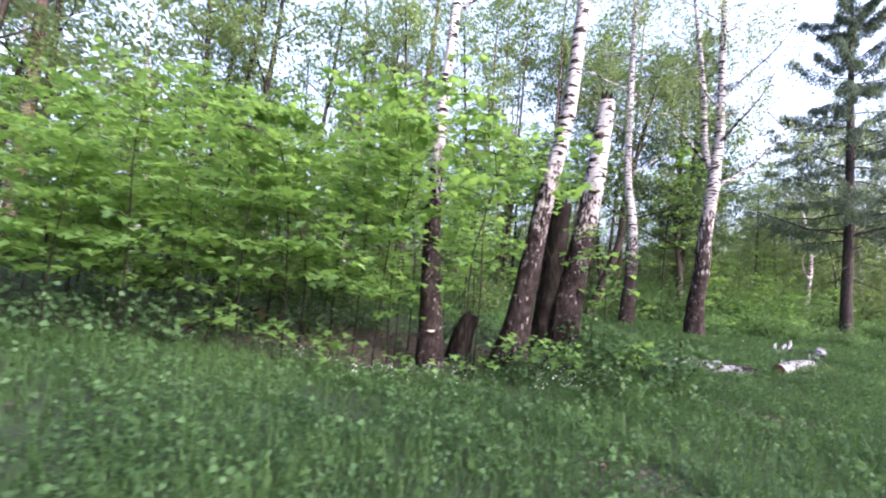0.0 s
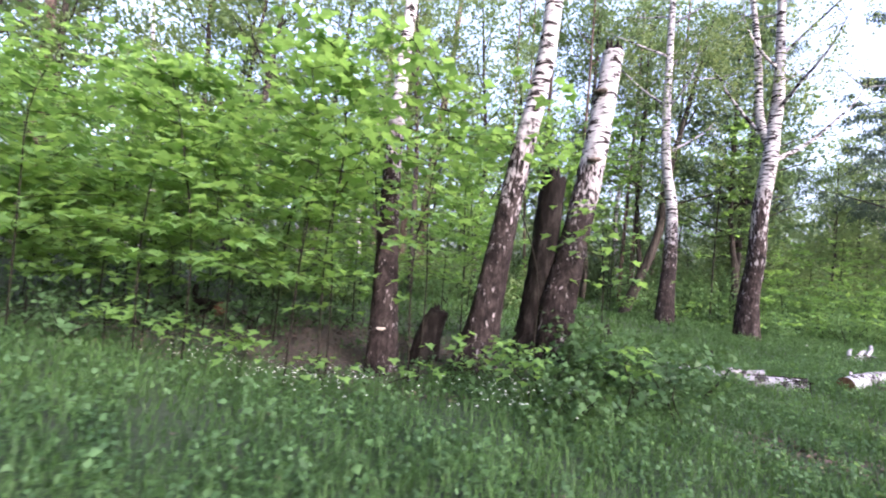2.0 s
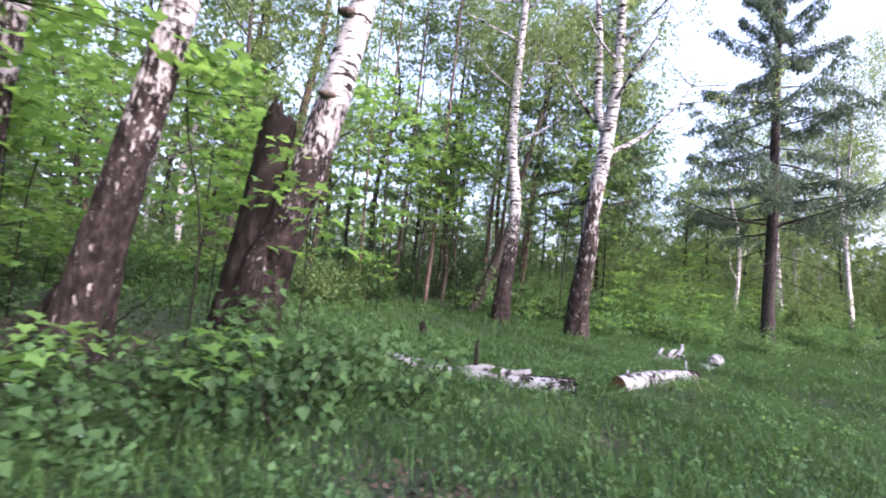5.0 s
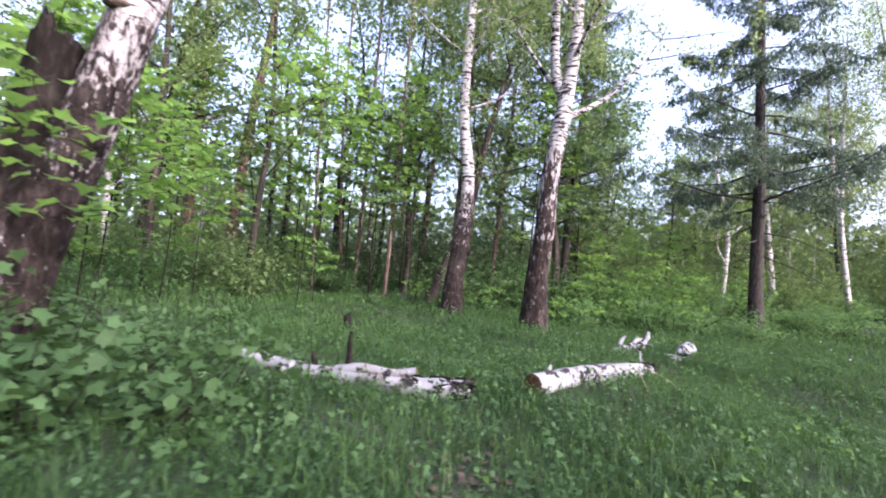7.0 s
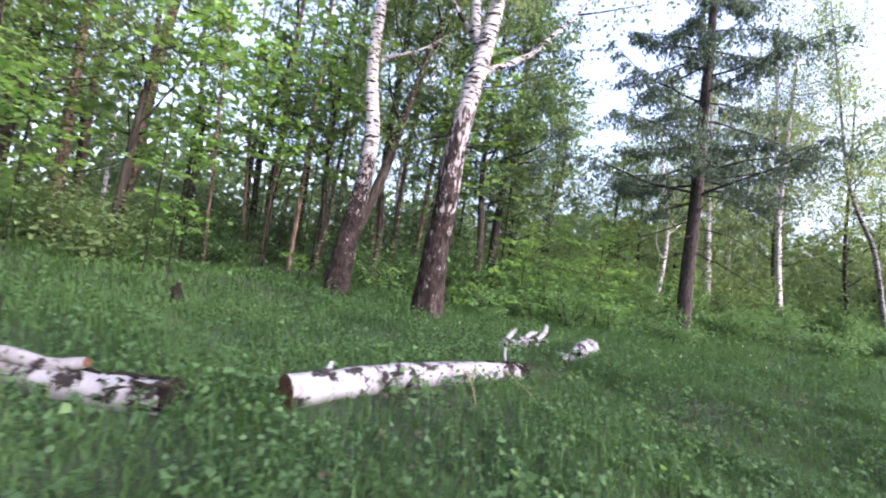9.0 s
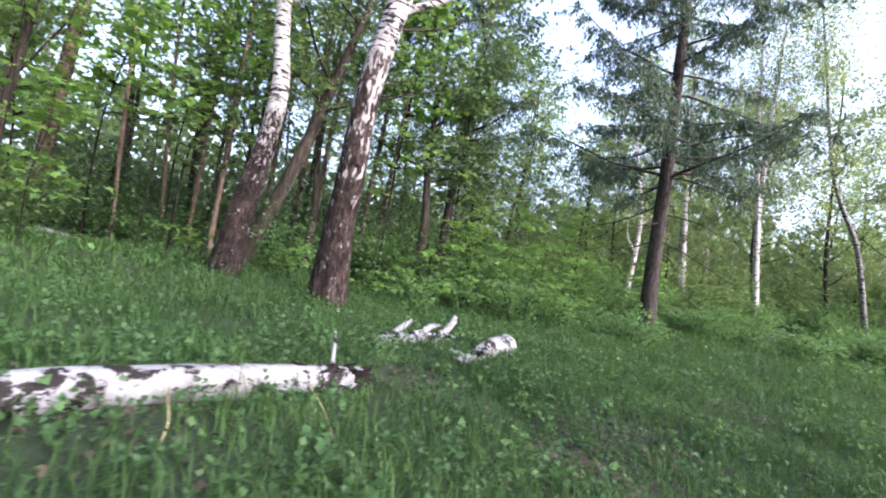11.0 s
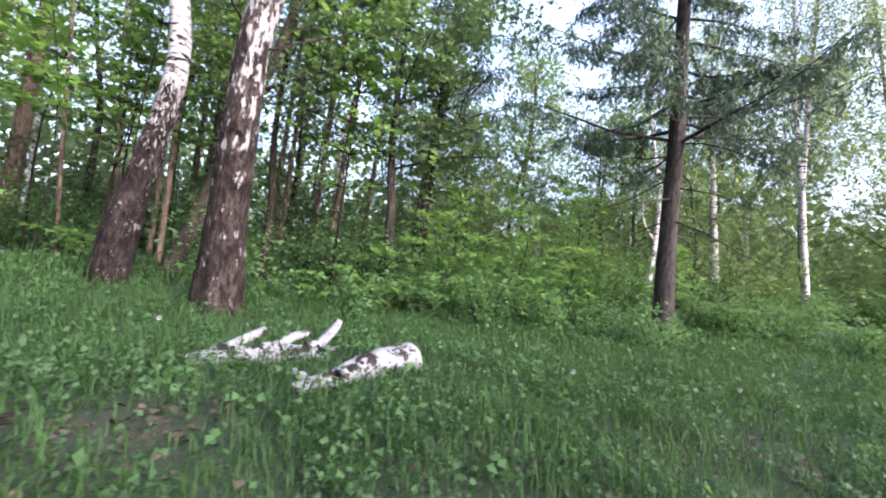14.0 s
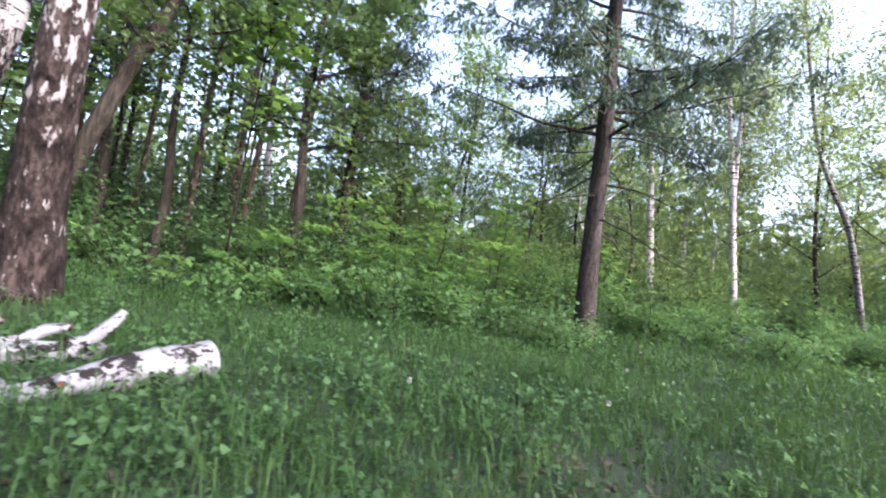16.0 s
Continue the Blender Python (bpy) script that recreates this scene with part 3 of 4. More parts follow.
def conifer(name, label, axis, height, seed, from_z, reach, whorls, bare_to, needle=9000, spray=0.16):
    """A larch or spruce: level or sagging boughs with side twigs, hung with short sprays of needles; bare dead boughs below."""
    x, y, a = placed_axis(axis)
    a = grown(a, height, ((a[-1, 0] - a[-3, 0]) * 1.2, (a[-1, 1] - a[-3, 1]) * 1.2), 0.03)
    e = thing(name, x, y, label, "tree")
    g = np.random.default_rng(seed)
    c = spline(a, 60)
    s = Shape()
    tube(s, c[:, :3], c[:, 3], 16, 0, 0.035, seed=seed)
    part("trunk", s.mesh("trunk", [LARCH_BARK]), e)
    b, dead, f = Shape(), Shape(), Shape()
    for k in range(13):
        z0 = from_z + (bare_to + 0.6 - from_z) * (k + g.uniform(0, 0.9)) / 13
        i = int(np.clip(np.searchsorted(c[:, 2], z0), 1, len(c) - 1))
        az = k * 2.4 + g.uniform(-0.5, 0.5)
        pts = limb_points(c[i, :3], (math.cos(az), math.sin(az), -0.2), reach * g.uniform(0.25, 0.75), g.choice([-0.35, 0.25]), g, 9)
        tube(dead, pts, np.linspace(0.024, 0.005, 9), 5)
        for q in (4, 5, 6, 7):
            tube(dead, limb_points(pts[q], (g.normal(), g.normal(), -0.3), g.uniform(0.15, 0.5), -0.2, g, 4), np.linspace(0.007, 0.002, 4), 3)
    part("dead_boughs", dead.mesh("dead_boughs", [LARCH_BARK]), e, "bare dead lower branches", "stuff")
    sites = []
    for k in range(whorls):
        z0 = bare_to + (height - bare_to - 0.3) * (k / whorls) ** 1.15
        i = int(np.clip(np.searchsorted(c[:, 2], z0), 1, len(c) - 1))
        rel = (z0 - bare_to) / (height - bare_to)
        for j in range(4):
            az = k * 0.9 + j * math.pi / 2 + g.uniform(-0.5, 0.5)
            ln = reach * (1 - 0.82 * rel) * g.uniform(0.6, 1.12)
            ahead = np.array([math.cos(az), math.sin(az), 0.0])
            pts = limb_points(c[i, :3] + (0, 0, g.uniform(-0.25, 0.25)), ahead + (0, 0, g.uniform(-0.2, 0.15) if rel < 0.5 else 0.4), ln, 0.12, g, 10)
            tube(b, pts, np.linspace(0.042 * (1.2 - rel), 0.007, 10), 5)
            across = np.array([-ahead[1], ahead[0], 0.0])
            for q in range(2, 10):
                for side in (-1, 1):
                    d = across * side * 0.8 + ahead * g.uniform(0.3, 0.9) + (0, 0, g.uniform(-0.35, 0.0))
                    tw = limb_points(pts[q], d, ln * g.uniform(0.12, 0.26) * (1.15 - 0.06 * q), -0.35, g, 5)
                    tube(b, tw, np.linspace(0.008, 0.003, 5), 3)
                    sites.append(tw[1:])
            sites.append(pts[4:])
    part("boughs", b.mesh("boughs", [LARCH_BARK]), e)
    sites = np.concatenate(sites)
    k = g.integers(0, len(sites), needle)
    at = sites[k] + g.normal(0, 0.045, (needle, 3)) - np.stack([np.zeros(needle), np.zeros(needle), np.abs(g.normal(0, 0.13, needle))], 1)
    leaves(f, at, spray, 0.2, OVAL * np.array([0.4, 1.0]), 0, g, 0.3, np.stack([g.normal(0, 0.5, needle), g.normal(0, 0.5, needle), np.full(needle, -0.75)], 1))
    part("needles", f.mesh("needles", [NEEDLE]), e, kind="stuff")
    return e


conifer("larch_tree", "tall larch with dark straight trunk and sagging boughs", [(18.2, 18.08, 0.45, 0.25), (18.08, 17.96, 2.33, 0.206), (18.01, 17.8, 4.53, 0.187), (17.9, 17.66, 6.59, 0.167), (17.82, 17.56, 8.14, 0.148)], 17,
        61, 2.2, 4.0, 17, 4.4, 44000, 0.15)
conifer("spruce_tree", "thin dark conifer with bare lower trunk", [(12.45, 20.95, 0.8, 0.16), (12.42, 20.78, 3.14, 0.143), (12.5, 20.59, 5.44, 0.128), (12.63, 20.41, 7.44, 0.106)], 15, 62, 2.4, 2.9, 15, 4.6, 14000, 0.14)


def pine(axis, height, seed, count=1500):
    x, y, a = placed_axis(axis)
    e = thing("pine_tree", x, y, "slender pine with straight bare pinkish trunk", "tree", "forest pines")
    a = grown(a, height, ((a[-1, 0] - a[-2, 0]) * 0.8, (a[-1, 1] - a[-2, 1]) * 0.8), 0.03)
    broadleaf_parts(e, a, PINE_BARK, LEAF_WOOD, seed, height * 0.62, 2.0, 8, count, 0.16, sides=8, rough=0.03)


pine([(-2.11, 25.53, 1.3, 0.31), (-1.73, 25.11, 6.28, 0.246), (-1.35, 24.81, 9.68, 0.22), (-0.93, 24.55, 12.57, 0.181), (-0.66, 24.29, 15.7, 0.143)], 19, 71)
for k, (b, m, t, r) in enumerate([((4.12, 22.95), (4.24, 22.61, 5.46), (4.32, 22.22, 10.37), 0.13), ((5.49, 20.77), (5.61, 20.43, 5.91), (5.68, 20.09, 10.27), 0.115),
                                  ((3.68, 22.0), (3.37, 21.69, 5.38), (3.28, 21.39, 9.34), 0.09), ((6.14, 23.71), (6.39, 23.39, 5.85), (6.58, 23.03, 10.3), 0.11),
                                  ((2.76, 21.09), (2.6, 20.74, 5.48), (2.54, 20.43, 9.63), 0.085), ((4.34, 24.91), (4.42, 24.61, 5.43), (4.5, 24.3, 9.33), 0.085),
                                  ((8.1, 22.5), (8.2, 22.3, 5.0), (8.4, 22.1, 10.0), 0.13), ((8.9, 23.5), (9.0, 23.3, 5.0), (9.2, 23.1, 10.0), 0.15), ((9.7, 21.8), (9.9, 21.7, 5.0), (10.2, 21.5, 10.0), 0.13),
                                  ((7.0, 25.5), (7.1, 25.3, 5.0), (7.3, 25.1, 10.0), 0.16), ((10.4, 25.0), (10.6, 24.8, 5.0), (10.9, 24.6, 10.0), 0.14)]):
    r *= 0.72
    pine([(*b, float(rise(*b)), r), (*m, r * 0.85), (*t, r * 0.65)], 15 + (k % 3), 72 + k, 1100)

# broad dense trees behind the birches, the first in shade-darkened leaves, and pale young trees at the far side of the
# glade
for k, (x, y, h, r, cf, cr, n, leaf) in enumerate([(11.4, 19.2, 12, 0.14, 2.6, 3.6, 15000, LEAF_SHADE), (8.2, 20.4, 13, 0.13, 4.5, 3.0, 5000, LEAF_WOOD), (14.2, 24.4, 6, 0.1, 1.2, 2.2, 3500, LEAF_PALE), (6.2, 21.6, 14, 0.14, 4.0, 3.2, 6000, LEAF_WOOD),
                                                  (17.2, 27.0, 10.5, 0.12, 1.6, 2.6, 6500, LEAF_PALE), (20.4, 26.0, 8.0, 0.10, 1.4, 2.4, 5500, LEAF_PALE), (29.5, 25.5, 11, 0.12, 2.5, 3.0, 6500, LEAF_BIRCH), (33.5, 21.5, 12, 0.13, 2.5, 3.2, 6500, LEAF_BIRCH), (22.8, 27.5, 9.0, 0.1, 2.0, 2.4, 5000, LEAF_PALE), (31.2, 23.2, 12.5, 0.12, 2.2, 3.2, 5500, LEAF_BIRCH), (27.2, 27.6, 11.5, 0.12, 2.2, 3.0, 5000, LEAF_BIRCH)]):
    named_tree("leafy_tree", ("dense dark green broadleaf tree with low boughs" if leaf in (LEAF_WOOD, LEAF_SHADE) else "light green young tree with airy crown"), [(x, y, float(rise(x, y)), r), (x + 0.1, y, 2.5, r * 0.85), (x - 0.1, y + 0.1, 5, r * 0.6)], h,
               DARK_BARK, leaf, 140 + k, cf, cr, 18, n, 0.14, (0.3, 0.2), lift=0.3, group="leafy trees", spread=0.5)

# dark forked broadleaf trees in the wood on the slope; the last two are unseen, added for shade
for k, (b, r, lean, h) in enumerate([((-3.3, 20.6), 0.24, (0.8, -0.4), 13), ((-8.5, 14.4), 0.14, (0.9, -0.2), 13), ((-7.3, 15.3), 0.13, (0.3, -0.2), 13), ((-11.9, 13.3), 0.16, (0.0, -0.3), 14),
                                     ((-5.2, 17.5), 0.15, (0.5, 0.1), 14), ((-1.0, 17.0), 0.13, (-0.3, 0.2), 13), ((-9.8, 18.5), 0.16, (0.2, 0.3), 14), ((1.2, 18.6), 0.12, (0.3, 0.1), 13), ((-3.6, -2.4), 0.15, (0.3, 0.2), 12), ((-6.6, 1.2), 0.15, (0.4, -0.2), 12)]):
    named_tree("woodland_tree", "dark forked broadleaf tree in the wood", [(*b, float(rise(*b)), r), (b[0] + lean[0] * 0.3, b[1] + lean[1] * 0.3, 3.5, r * 0.85), (b[0] + lean[0] * 0.7, b[1] + lean[1] * 0.7, 6.5, r * 0.62)], h,
               DARK_BARK, LEAF_PALE if k % 2 else LEAF_WOOD, 90 + k, 3.0, 3.6, 15, 6500, 0.125, (0.6 * (-1) ** k, 0.4), lift=0.7, group="woodland trees")


# background wood and unseen shading trees: a few grown forms, repeated with turn and size
def forest():
    g = np.random.default_rng(5)
    forms = []
    for k, (h, r, cf, cr_, leaf, mat, n) in enumerate([(13, 0.13, 3.0, 2.6, LEAF_WOOD, DARK_BARK, 2700), (15, 0.15, 4.0, 2.8, LEAF_PALE, DARK_BARK, 2800),
                                                      (12, 0.11, 2.2, 2.3, LEAF_PALE, BIRCH_YOUNG, 2500), (16, 0.16, 4.5, 3.0, LEAF_WOOD, PINE_BARK, 2600), (10, 0.09, 1.6, 2.2, LEAF_WOOD, DARK_BARK, 2400)]):
        a = [(0, 0, -0.4, r * 1.25), (0, 0, 0.1, r * 1.1), (g.normal(0, 0.15), g.normal(0, 0.15), h * 0.35, r * 0.85), (g.normal(0, 0.3), g.normal(0, 0.3), h * 0.7, r * 0.5), (g.normal(0, 0.4), g.normal(0, 0.4), h, 0.03)]
        forms.append((a, mat, leaf, 200 + k, cf, cr_, 12, n, 0.165))
    spots = []

    def scatter(n, x0, x1, y0, y1, gap, test=lambda x, y: True):
        tries = 0
        while n and tries < 4000:
            tries += 1
            x, y = g.uniform(x0, x1), g.uniform(y0, y1)
            if test(x, y) and all((x - p) ** 2 + (y - q) ** 2 > gap * gap for p, q, *_ in spots):
                spots.append((x, y, g.uniform(0.8, 1.15), g.integers(0, len(forms)) if x < 12 or y < 10 else int(g.choice([2, 4, 4]))))
                n -= 1

    scatter(24, -26, 2, 15, 34, 2.4)
    scatter(12, 2, 13, 24.5, 36, 2.2)
    scatter(20, 13, 34, 28, 40, 2.5)
    scatter(18, 33, 48, 14, 32, 2.2)
    scatter(6, 14, 24, 23, 27, 2.2)
    # left flank, mostly out of view, added to darken the ground at left
    scatter(7, -20, -9, 5, 15, 2.4)
    # unseen row behind the walk, keeps the low sun off the glade
    scatter(20, -14, 44, -24, 24, 3.0, lambda x, y: -21 < y * 0.82 - x * 0.572 < -12)
    # unseen trees behind the start, added only to darken the near left ground
    scatter(11, -15, 0, -13, -3, 2.3)
    made = {}
    for x, y, sc, k in spots:
        if x > 13 and y > 10:
            sc *= 0.76 + 0.12 * math.sin(x * 1.3)
        m = Matrix.Translation((x, y, float(rise(x, y)))) @ Matrix.Rotation(g.uniform(0, 6.28), 4, "Z") @ Matrix.Scale(sc, 4)
        if k not in made:
            a, mat, leaf, seed, cf, cr_, lb, n, sz = forms[k]
            e = new("forest_tree")
            tagged(e, ("green-barked forest tree", "tall slim forest tree", "pale young birch of the wood", "tall bare-stemmed pine of the wood", "bushy young forest tree")[k] + " with leafy crown", "tree", "wood trees")
            broadleaf_parts(e, a, mat, leaf, seed, cf, cr_, lb, n, sz, sides=7, spread=0.6)
            e.matrix_basis = m
            made[k] = e
        else:
            copy_thing(made[k], m)


forest()


def far_wood():
    """The edge of the wood in the distance, one mass of leaves."""
    g = np.random.default_rng(9)
    s = Shape()
    for n, r0, r1, size, low, tall in ((24000, 42, 58, 0.8, 0.0, 1.0), (20000, 35, 42, 0.5, 0.0, 0.5)):
        th = g.uniform(radians(-12), radians(182), n)
        rad = g.uniform(r0, r1, n)
        x, y = 8 + rad * np.cos(th), 6 + rad * np.sin(th)
        top = 7.5 + 2.2 * np.sin(th * 9) + 1.6 * np.sin(th * 23 + 1) + np.where(th > radians(100), 6, 0)
        z = rise(x, y) + top * tall * g.uniform(low, 1, n) ** 1.3
        kept = (g.random(n) < 0.7) | (th < radians(72)) | (th > radians(106)) | (z < 3.5)
        leaves(s, np.stack([x, y, z], 1)[kept], size, 0.3, OVAL * np.array([1.3, 1]), 0, g)
    tagged(new("far_wood", s.mesh("far_wood", [LEAF_FAR])), "distant green wood edge closing the view", "trees", kind="stuff")


far_wood()


# ---- young maples and shrubs ----
def maple(x, y, h, seed, count, size=0.135, r=0.02, low=0.35, reach=None, group="young maples", name="maple_sapling", label="young maple with level tiers of broad bright leaves", mat=None):
    g = np.random.default_rng(seed)
    e = thing(name, x, y, label, "sapling", group)
    a = spline([(0, 0, -0.1), (g.normal(0, 0.05), g.normal(0, 0.05), h * 0.4), (g.normal(0, 0.16), g.normal(0, 0.16), h * 0.75), (g.normal(0, 0.22), g.normal(0, 0.22), h)], 12)
    s, f = Shape(), Shape()
    tube(s, a, np.linspace(r, 0.005, 12), 6)
    sites = []
    reach = reach or 0.28 * h + 0.25
    tiers = max(4, int(h * 2.6))
    for k in range(tiers):
        z0 = h * (low + (1 - low) * (k + 0.6) / tiers)
        i = int(np.clip(np.searchsorted(a[:, 2], z0), 1, 11))
        rel = (z0 / h - low) / (1 - low)
        for j in range(3):
            az = g.uniform(0, 6.28)
            pts = limb_points(a[i], (math.cos(az), math.sin(az), 0.3), reach * (1.1 - 0.6 * rel) * g.uniform(0.5, 1.1), -0.1, g, 5)
            tube(s, pts, np.linspace(r * 0.4, 0.003, 5), 3)
            sites.append(pts[1:])
    part("stem", s.mesh("stem", [STEM]), e)
    sites = np.concatenate(sites)
    at = sites[g.integers(0, len(sites), count)] + g.normal(0, 1, (count, 3)) * np.array([0.16, 0.16, 0.035])
    leaves(f, at, size, 0.92, STAR, 0, g, 0.2)
    part("foliage", f.mesh("foliage", [mat or LEAF_MAPLE]), e, kind="stuff")


def thicket():
    g = np.random.default_rng(21)
    spots = []
    for n, x0, x1, y0, y1, h0, h1, gap in ((16, -6.5, -0.6, 5.6, 7.6, 2.2, 3.9, 0.6), (16, -8.5, -0.2, 7.6, 10.0, 2.8, 4.6, 0.7), (14, -11, 2.0, 10.0, 13.5, 3.0, 5.2, 0.9), (7, -10.5, -6.5, 4.4, 7.5, 2.0, 3.8, 0.8)):
        tries = 0
        while n and tries < 800:
            tries += 1
            x, y = g.uniform(x0, x1), g.uniform(y0, y1)
            if all((x - p) ** 2 + (y - q) ** 2 > gap * gap for p, q in spots):
                spots.append((x, y))
                h = g.uniform(h0, h1)
                maple(x, y, h, 300 + len(spots), int(135 + 92 * h), 0.14, 0.006 + h * 0.0018, 0.16)
                n -= 1


thicket()
for k, (x, y, h, c, low) in enumerate([(0.75, 6.5, 4.4, 260, 0.58), (-0.45, 6.6, 4.3, 330, 0.5), (2.35, 7.5, 3.3, 130, 0.72), (3.5, 15.5, 6.6, 420, 0.55), (6.3, 17.6, 7.2, 420, 0.6),
                                     (5.2, 17.0, 5.5, 420, 0.45), (1.2, 13.6, 4.2, 320, 0.35), (0.6, 12.2, 4.0, 300, 0.35), (6.6, 19.0, 6.0, 420, 0.45), (3.8, 16.0, 3.0, 260, 0.25), (1.0, 15.5, 3.4, 280, 0.2)]):
    maple(x, y, h, 400 + k, c, 0.165, 0.014, low)
for k, (x, y, h, c, low) in enumerate([(2.1, 20.9, 8.5, 950, 0.36), (3.9, 21.6, 8.0, 850, 0.4), (0.9, 19.6, 6.5, 750, 0.34), (6.0, 22.3, 8.2, 850, 0.38), (-1.2, 18.8, 7.0, 800, 0.34), (5.0, 19.2, 5.2, 480, 0.36),
                                     (10.3, 18.6, 7.4, 800, 0.3), (12.4, 19.6, 6.4, 700, 0.3)]):
    maple(x, y, h, 440 + k, c, 0.18, 0.035, low, 2.0, "grown maples", "maple_tree", "slender maple of the wood with bright tiered foliage", LEAF_WOOD if k % 2 else LEAF_MAPLE)
for k, (x, y, h, c, low) in enumerate([(11.6, 17.6, 1.5, 130, 0.15), (12.6, 18.3, 2.2, 190, 0.15), (13.7, 17.6, 1.7, 150, 0.12), (14.6, 18.6, 2.4, 220, 0.12), (15.7, 18.0, 1.9, 170, 0.12), (16.4, 19.4, 2.8, 240, 0.15), (13.2, 19.8, 2.9, 260, 0.15),
                                     (15.2, 20.6, 3.4, 300, 0.15), (11.2, 16.4, 0.8, 60, 0.2), (12.9, 16.6, 0.9, 70, 0.2), (10.2, 16.2, 0.6, 45, 0.2), (14.4, 16.8, 1.0, 80, 0.2), (8.4, 16.4, 0.7, 50, 0.2), (6.4, 16.3, 0.7, 50, 0.2), (17.0, 21.4, 3.6, 320, 0.15), (19.8, 20.2, 2.2, 190, 0.15)]):
    maple(x, y, h, 480 + k, c, 0.14, 0.008 + 0.002 * h, low, 0.35 + 0.3 * h, "glade maples", "maple_bush", "bushy young maple with level leaves at the glade edge")
for k, (x, y, h, c, low) in enumerate([(3.35, 7.7, 2.4, 70, 0.4), (0.85, 6.5, 3.2, 80, 0.45), (-0.35, 6.6, 2.8, 100, 0.25)]):
    maple(x, y, h, 460 + k, c, 0.15, 0.011, low, 0.8)


def shrub(x, y, h, w, seed, count, size, mat, name="shrub", label="dense leafy green shrub on the wood floor", group="undergrowth shrubs"):
    g = np.random.default_rng(seed)
    e = thing(name, x, y, label, "shrub", group)
    s, f = Shape(), Shape()
    sites = []
    for k in range(9):
        az = g.uniform(0, 6.28)
        pts = limb_points((g.normal(0, w * 0.18), g.normal(0, w * 0.18), -0.05), (math.cos(az) * 0.55, math.sin(az) * 0.55, 1.0), h * g.uniform(0.65, 1.15), -0.5, g, 6)
        pts[:, :2] *= w / max(0.4, h) * 0.9 + 0.3
        tube(s, pts, np.linspace(0.011, 0.003, 6), 4)
        sites.append(pts[1:])
    part("stems", s.mesh("stems", [STEM]), e)
    sites = np.concatenate(sites)
    at = sites[g.integers(0, len(sites), count)] + g.normal(0, 1, (count, 3)) * np.array([w * 0.2, w * 0.2, h * 0.1])
    at[:, 2] = np.maximum(at[:, 2], 0.04)
    leaves(f, at, size, 0.6 if y < 9 else 0.82, (STAR if seed % 3 == 0 else OVAL * np.array([1.3, 1])) if y < 9 else OVAL * np.array([1.25, 1]), 0, g, 0.25)
    part("foliage", f.mesh("foliage", [mat]), e, kind="stuff")


def undergrowth():
    g = np.random.default_rng(33)
    k = 0
    # the LEAF_SHADE row has its shade in the leaf colour, filling low sky gaps
    for n, x0, x1, y0, y1, h0, h1, c, sz, mat in ((14, 10.4, 18, 16.2, 18.5, 0.6, 1.3, 420, 0.11, LEAF_SHRUB), (24, 10, 18, 18.5, 23, 1.2, 2.3, 560, 0.13, LEAF_SHRUB),
                                                  (22, 19.5, 32, 16.5, 21.5, 0.7, 1.4, 430, 0.13, LEAF_SHRUB), (20, 20, 34, 21.5, 26, 1.2, 2.4, 520, 0.15, LEAF_SHRUB),
                                                  (20, -6, 9, 18.2, 24, 1.0, 2.2, 520, 0.14, LEAF_SHRUB), (20, -8, 3.0, 13.8, 18.5, 0.8, 1.9, 460, 0.12, LEAF_SHRUB), (10, -9, 2, 16, 23, 1.6, 3.2, 620, 0.15, LEAF_PALE),
                                                  (18, 11, 26, 22.5, 28, 1.8, 4.2, 640, 0.17, LEAF_PALE), (8, 30, 40, 16, 24, 1.4, 3.2, 520, 0.17, LEAF_SHRUB), (12, 21, 35, 24.5, 29, 2.4, 4.6, 640, 0.18, LEAF_WOOD), (12, -12, -2, 11, 19, 0.8, 1.8, 420, 0.13, LEAF_WOOD), (16, 1, 12, 22.5, 28, 2.4, 5.0, 640, 0.19, LEAF_SHADE)):
        for _ in range(n):
            x, y = g.uniform(x0, x1), g.uniform(y0, y1)
            if (x - 18.2) ** 2 + (y - 18.1) ** 2 < 1.2:
                continue
            h = g.uniform(h0, h1)
            k += 1
            shrub(x, y, h, g.uniform(0.7, 1.3) * max(0.8, h * 0.8), 500 + k, int(c * 1.4), sz * 0.78, mat)


undergrowth()
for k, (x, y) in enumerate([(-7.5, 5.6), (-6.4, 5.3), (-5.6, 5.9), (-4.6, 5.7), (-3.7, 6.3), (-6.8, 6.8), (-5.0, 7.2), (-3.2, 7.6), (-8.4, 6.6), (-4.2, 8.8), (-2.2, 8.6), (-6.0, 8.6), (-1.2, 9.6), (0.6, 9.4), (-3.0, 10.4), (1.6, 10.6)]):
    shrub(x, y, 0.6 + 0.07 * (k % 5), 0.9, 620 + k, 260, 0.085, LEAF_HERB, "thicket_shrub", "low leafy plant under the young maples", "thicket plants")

# tall herbs and bramble in front of the birch clump
for k, (x, y, h, w) in enumerate([(2.3, 6.3, 0.55, 0.6), (2.9, 6.5, 0.7, 0.7), (3.3, 7.0, 0.75, 0.7), (3.0, 5.7, 0.5, 0.6), (3.7, 6.2, 0.65, 0.7), (3.9, 7.1, 0.8, 0.8), (3.5, 8.0, 0.7, 0.8), (2.5, 5.5, 0.4, 0.5), (4.4, 7.6, 0.55, 0.7), (1.7, 6.2, 0.35, 0.45),
                                     (4.2, 8.6, 0.6, 0.8), (3.1, 7.5, 0.8, 0.6)]):
    shrub(x, y, h * 1.15, w, 700 + k, 330, 0.07 + 0.012 * (k % 3), LEAF_BRAMBLE, "bramble_clump", "dark green leafy bramble beside the birches", "bramble clumps")
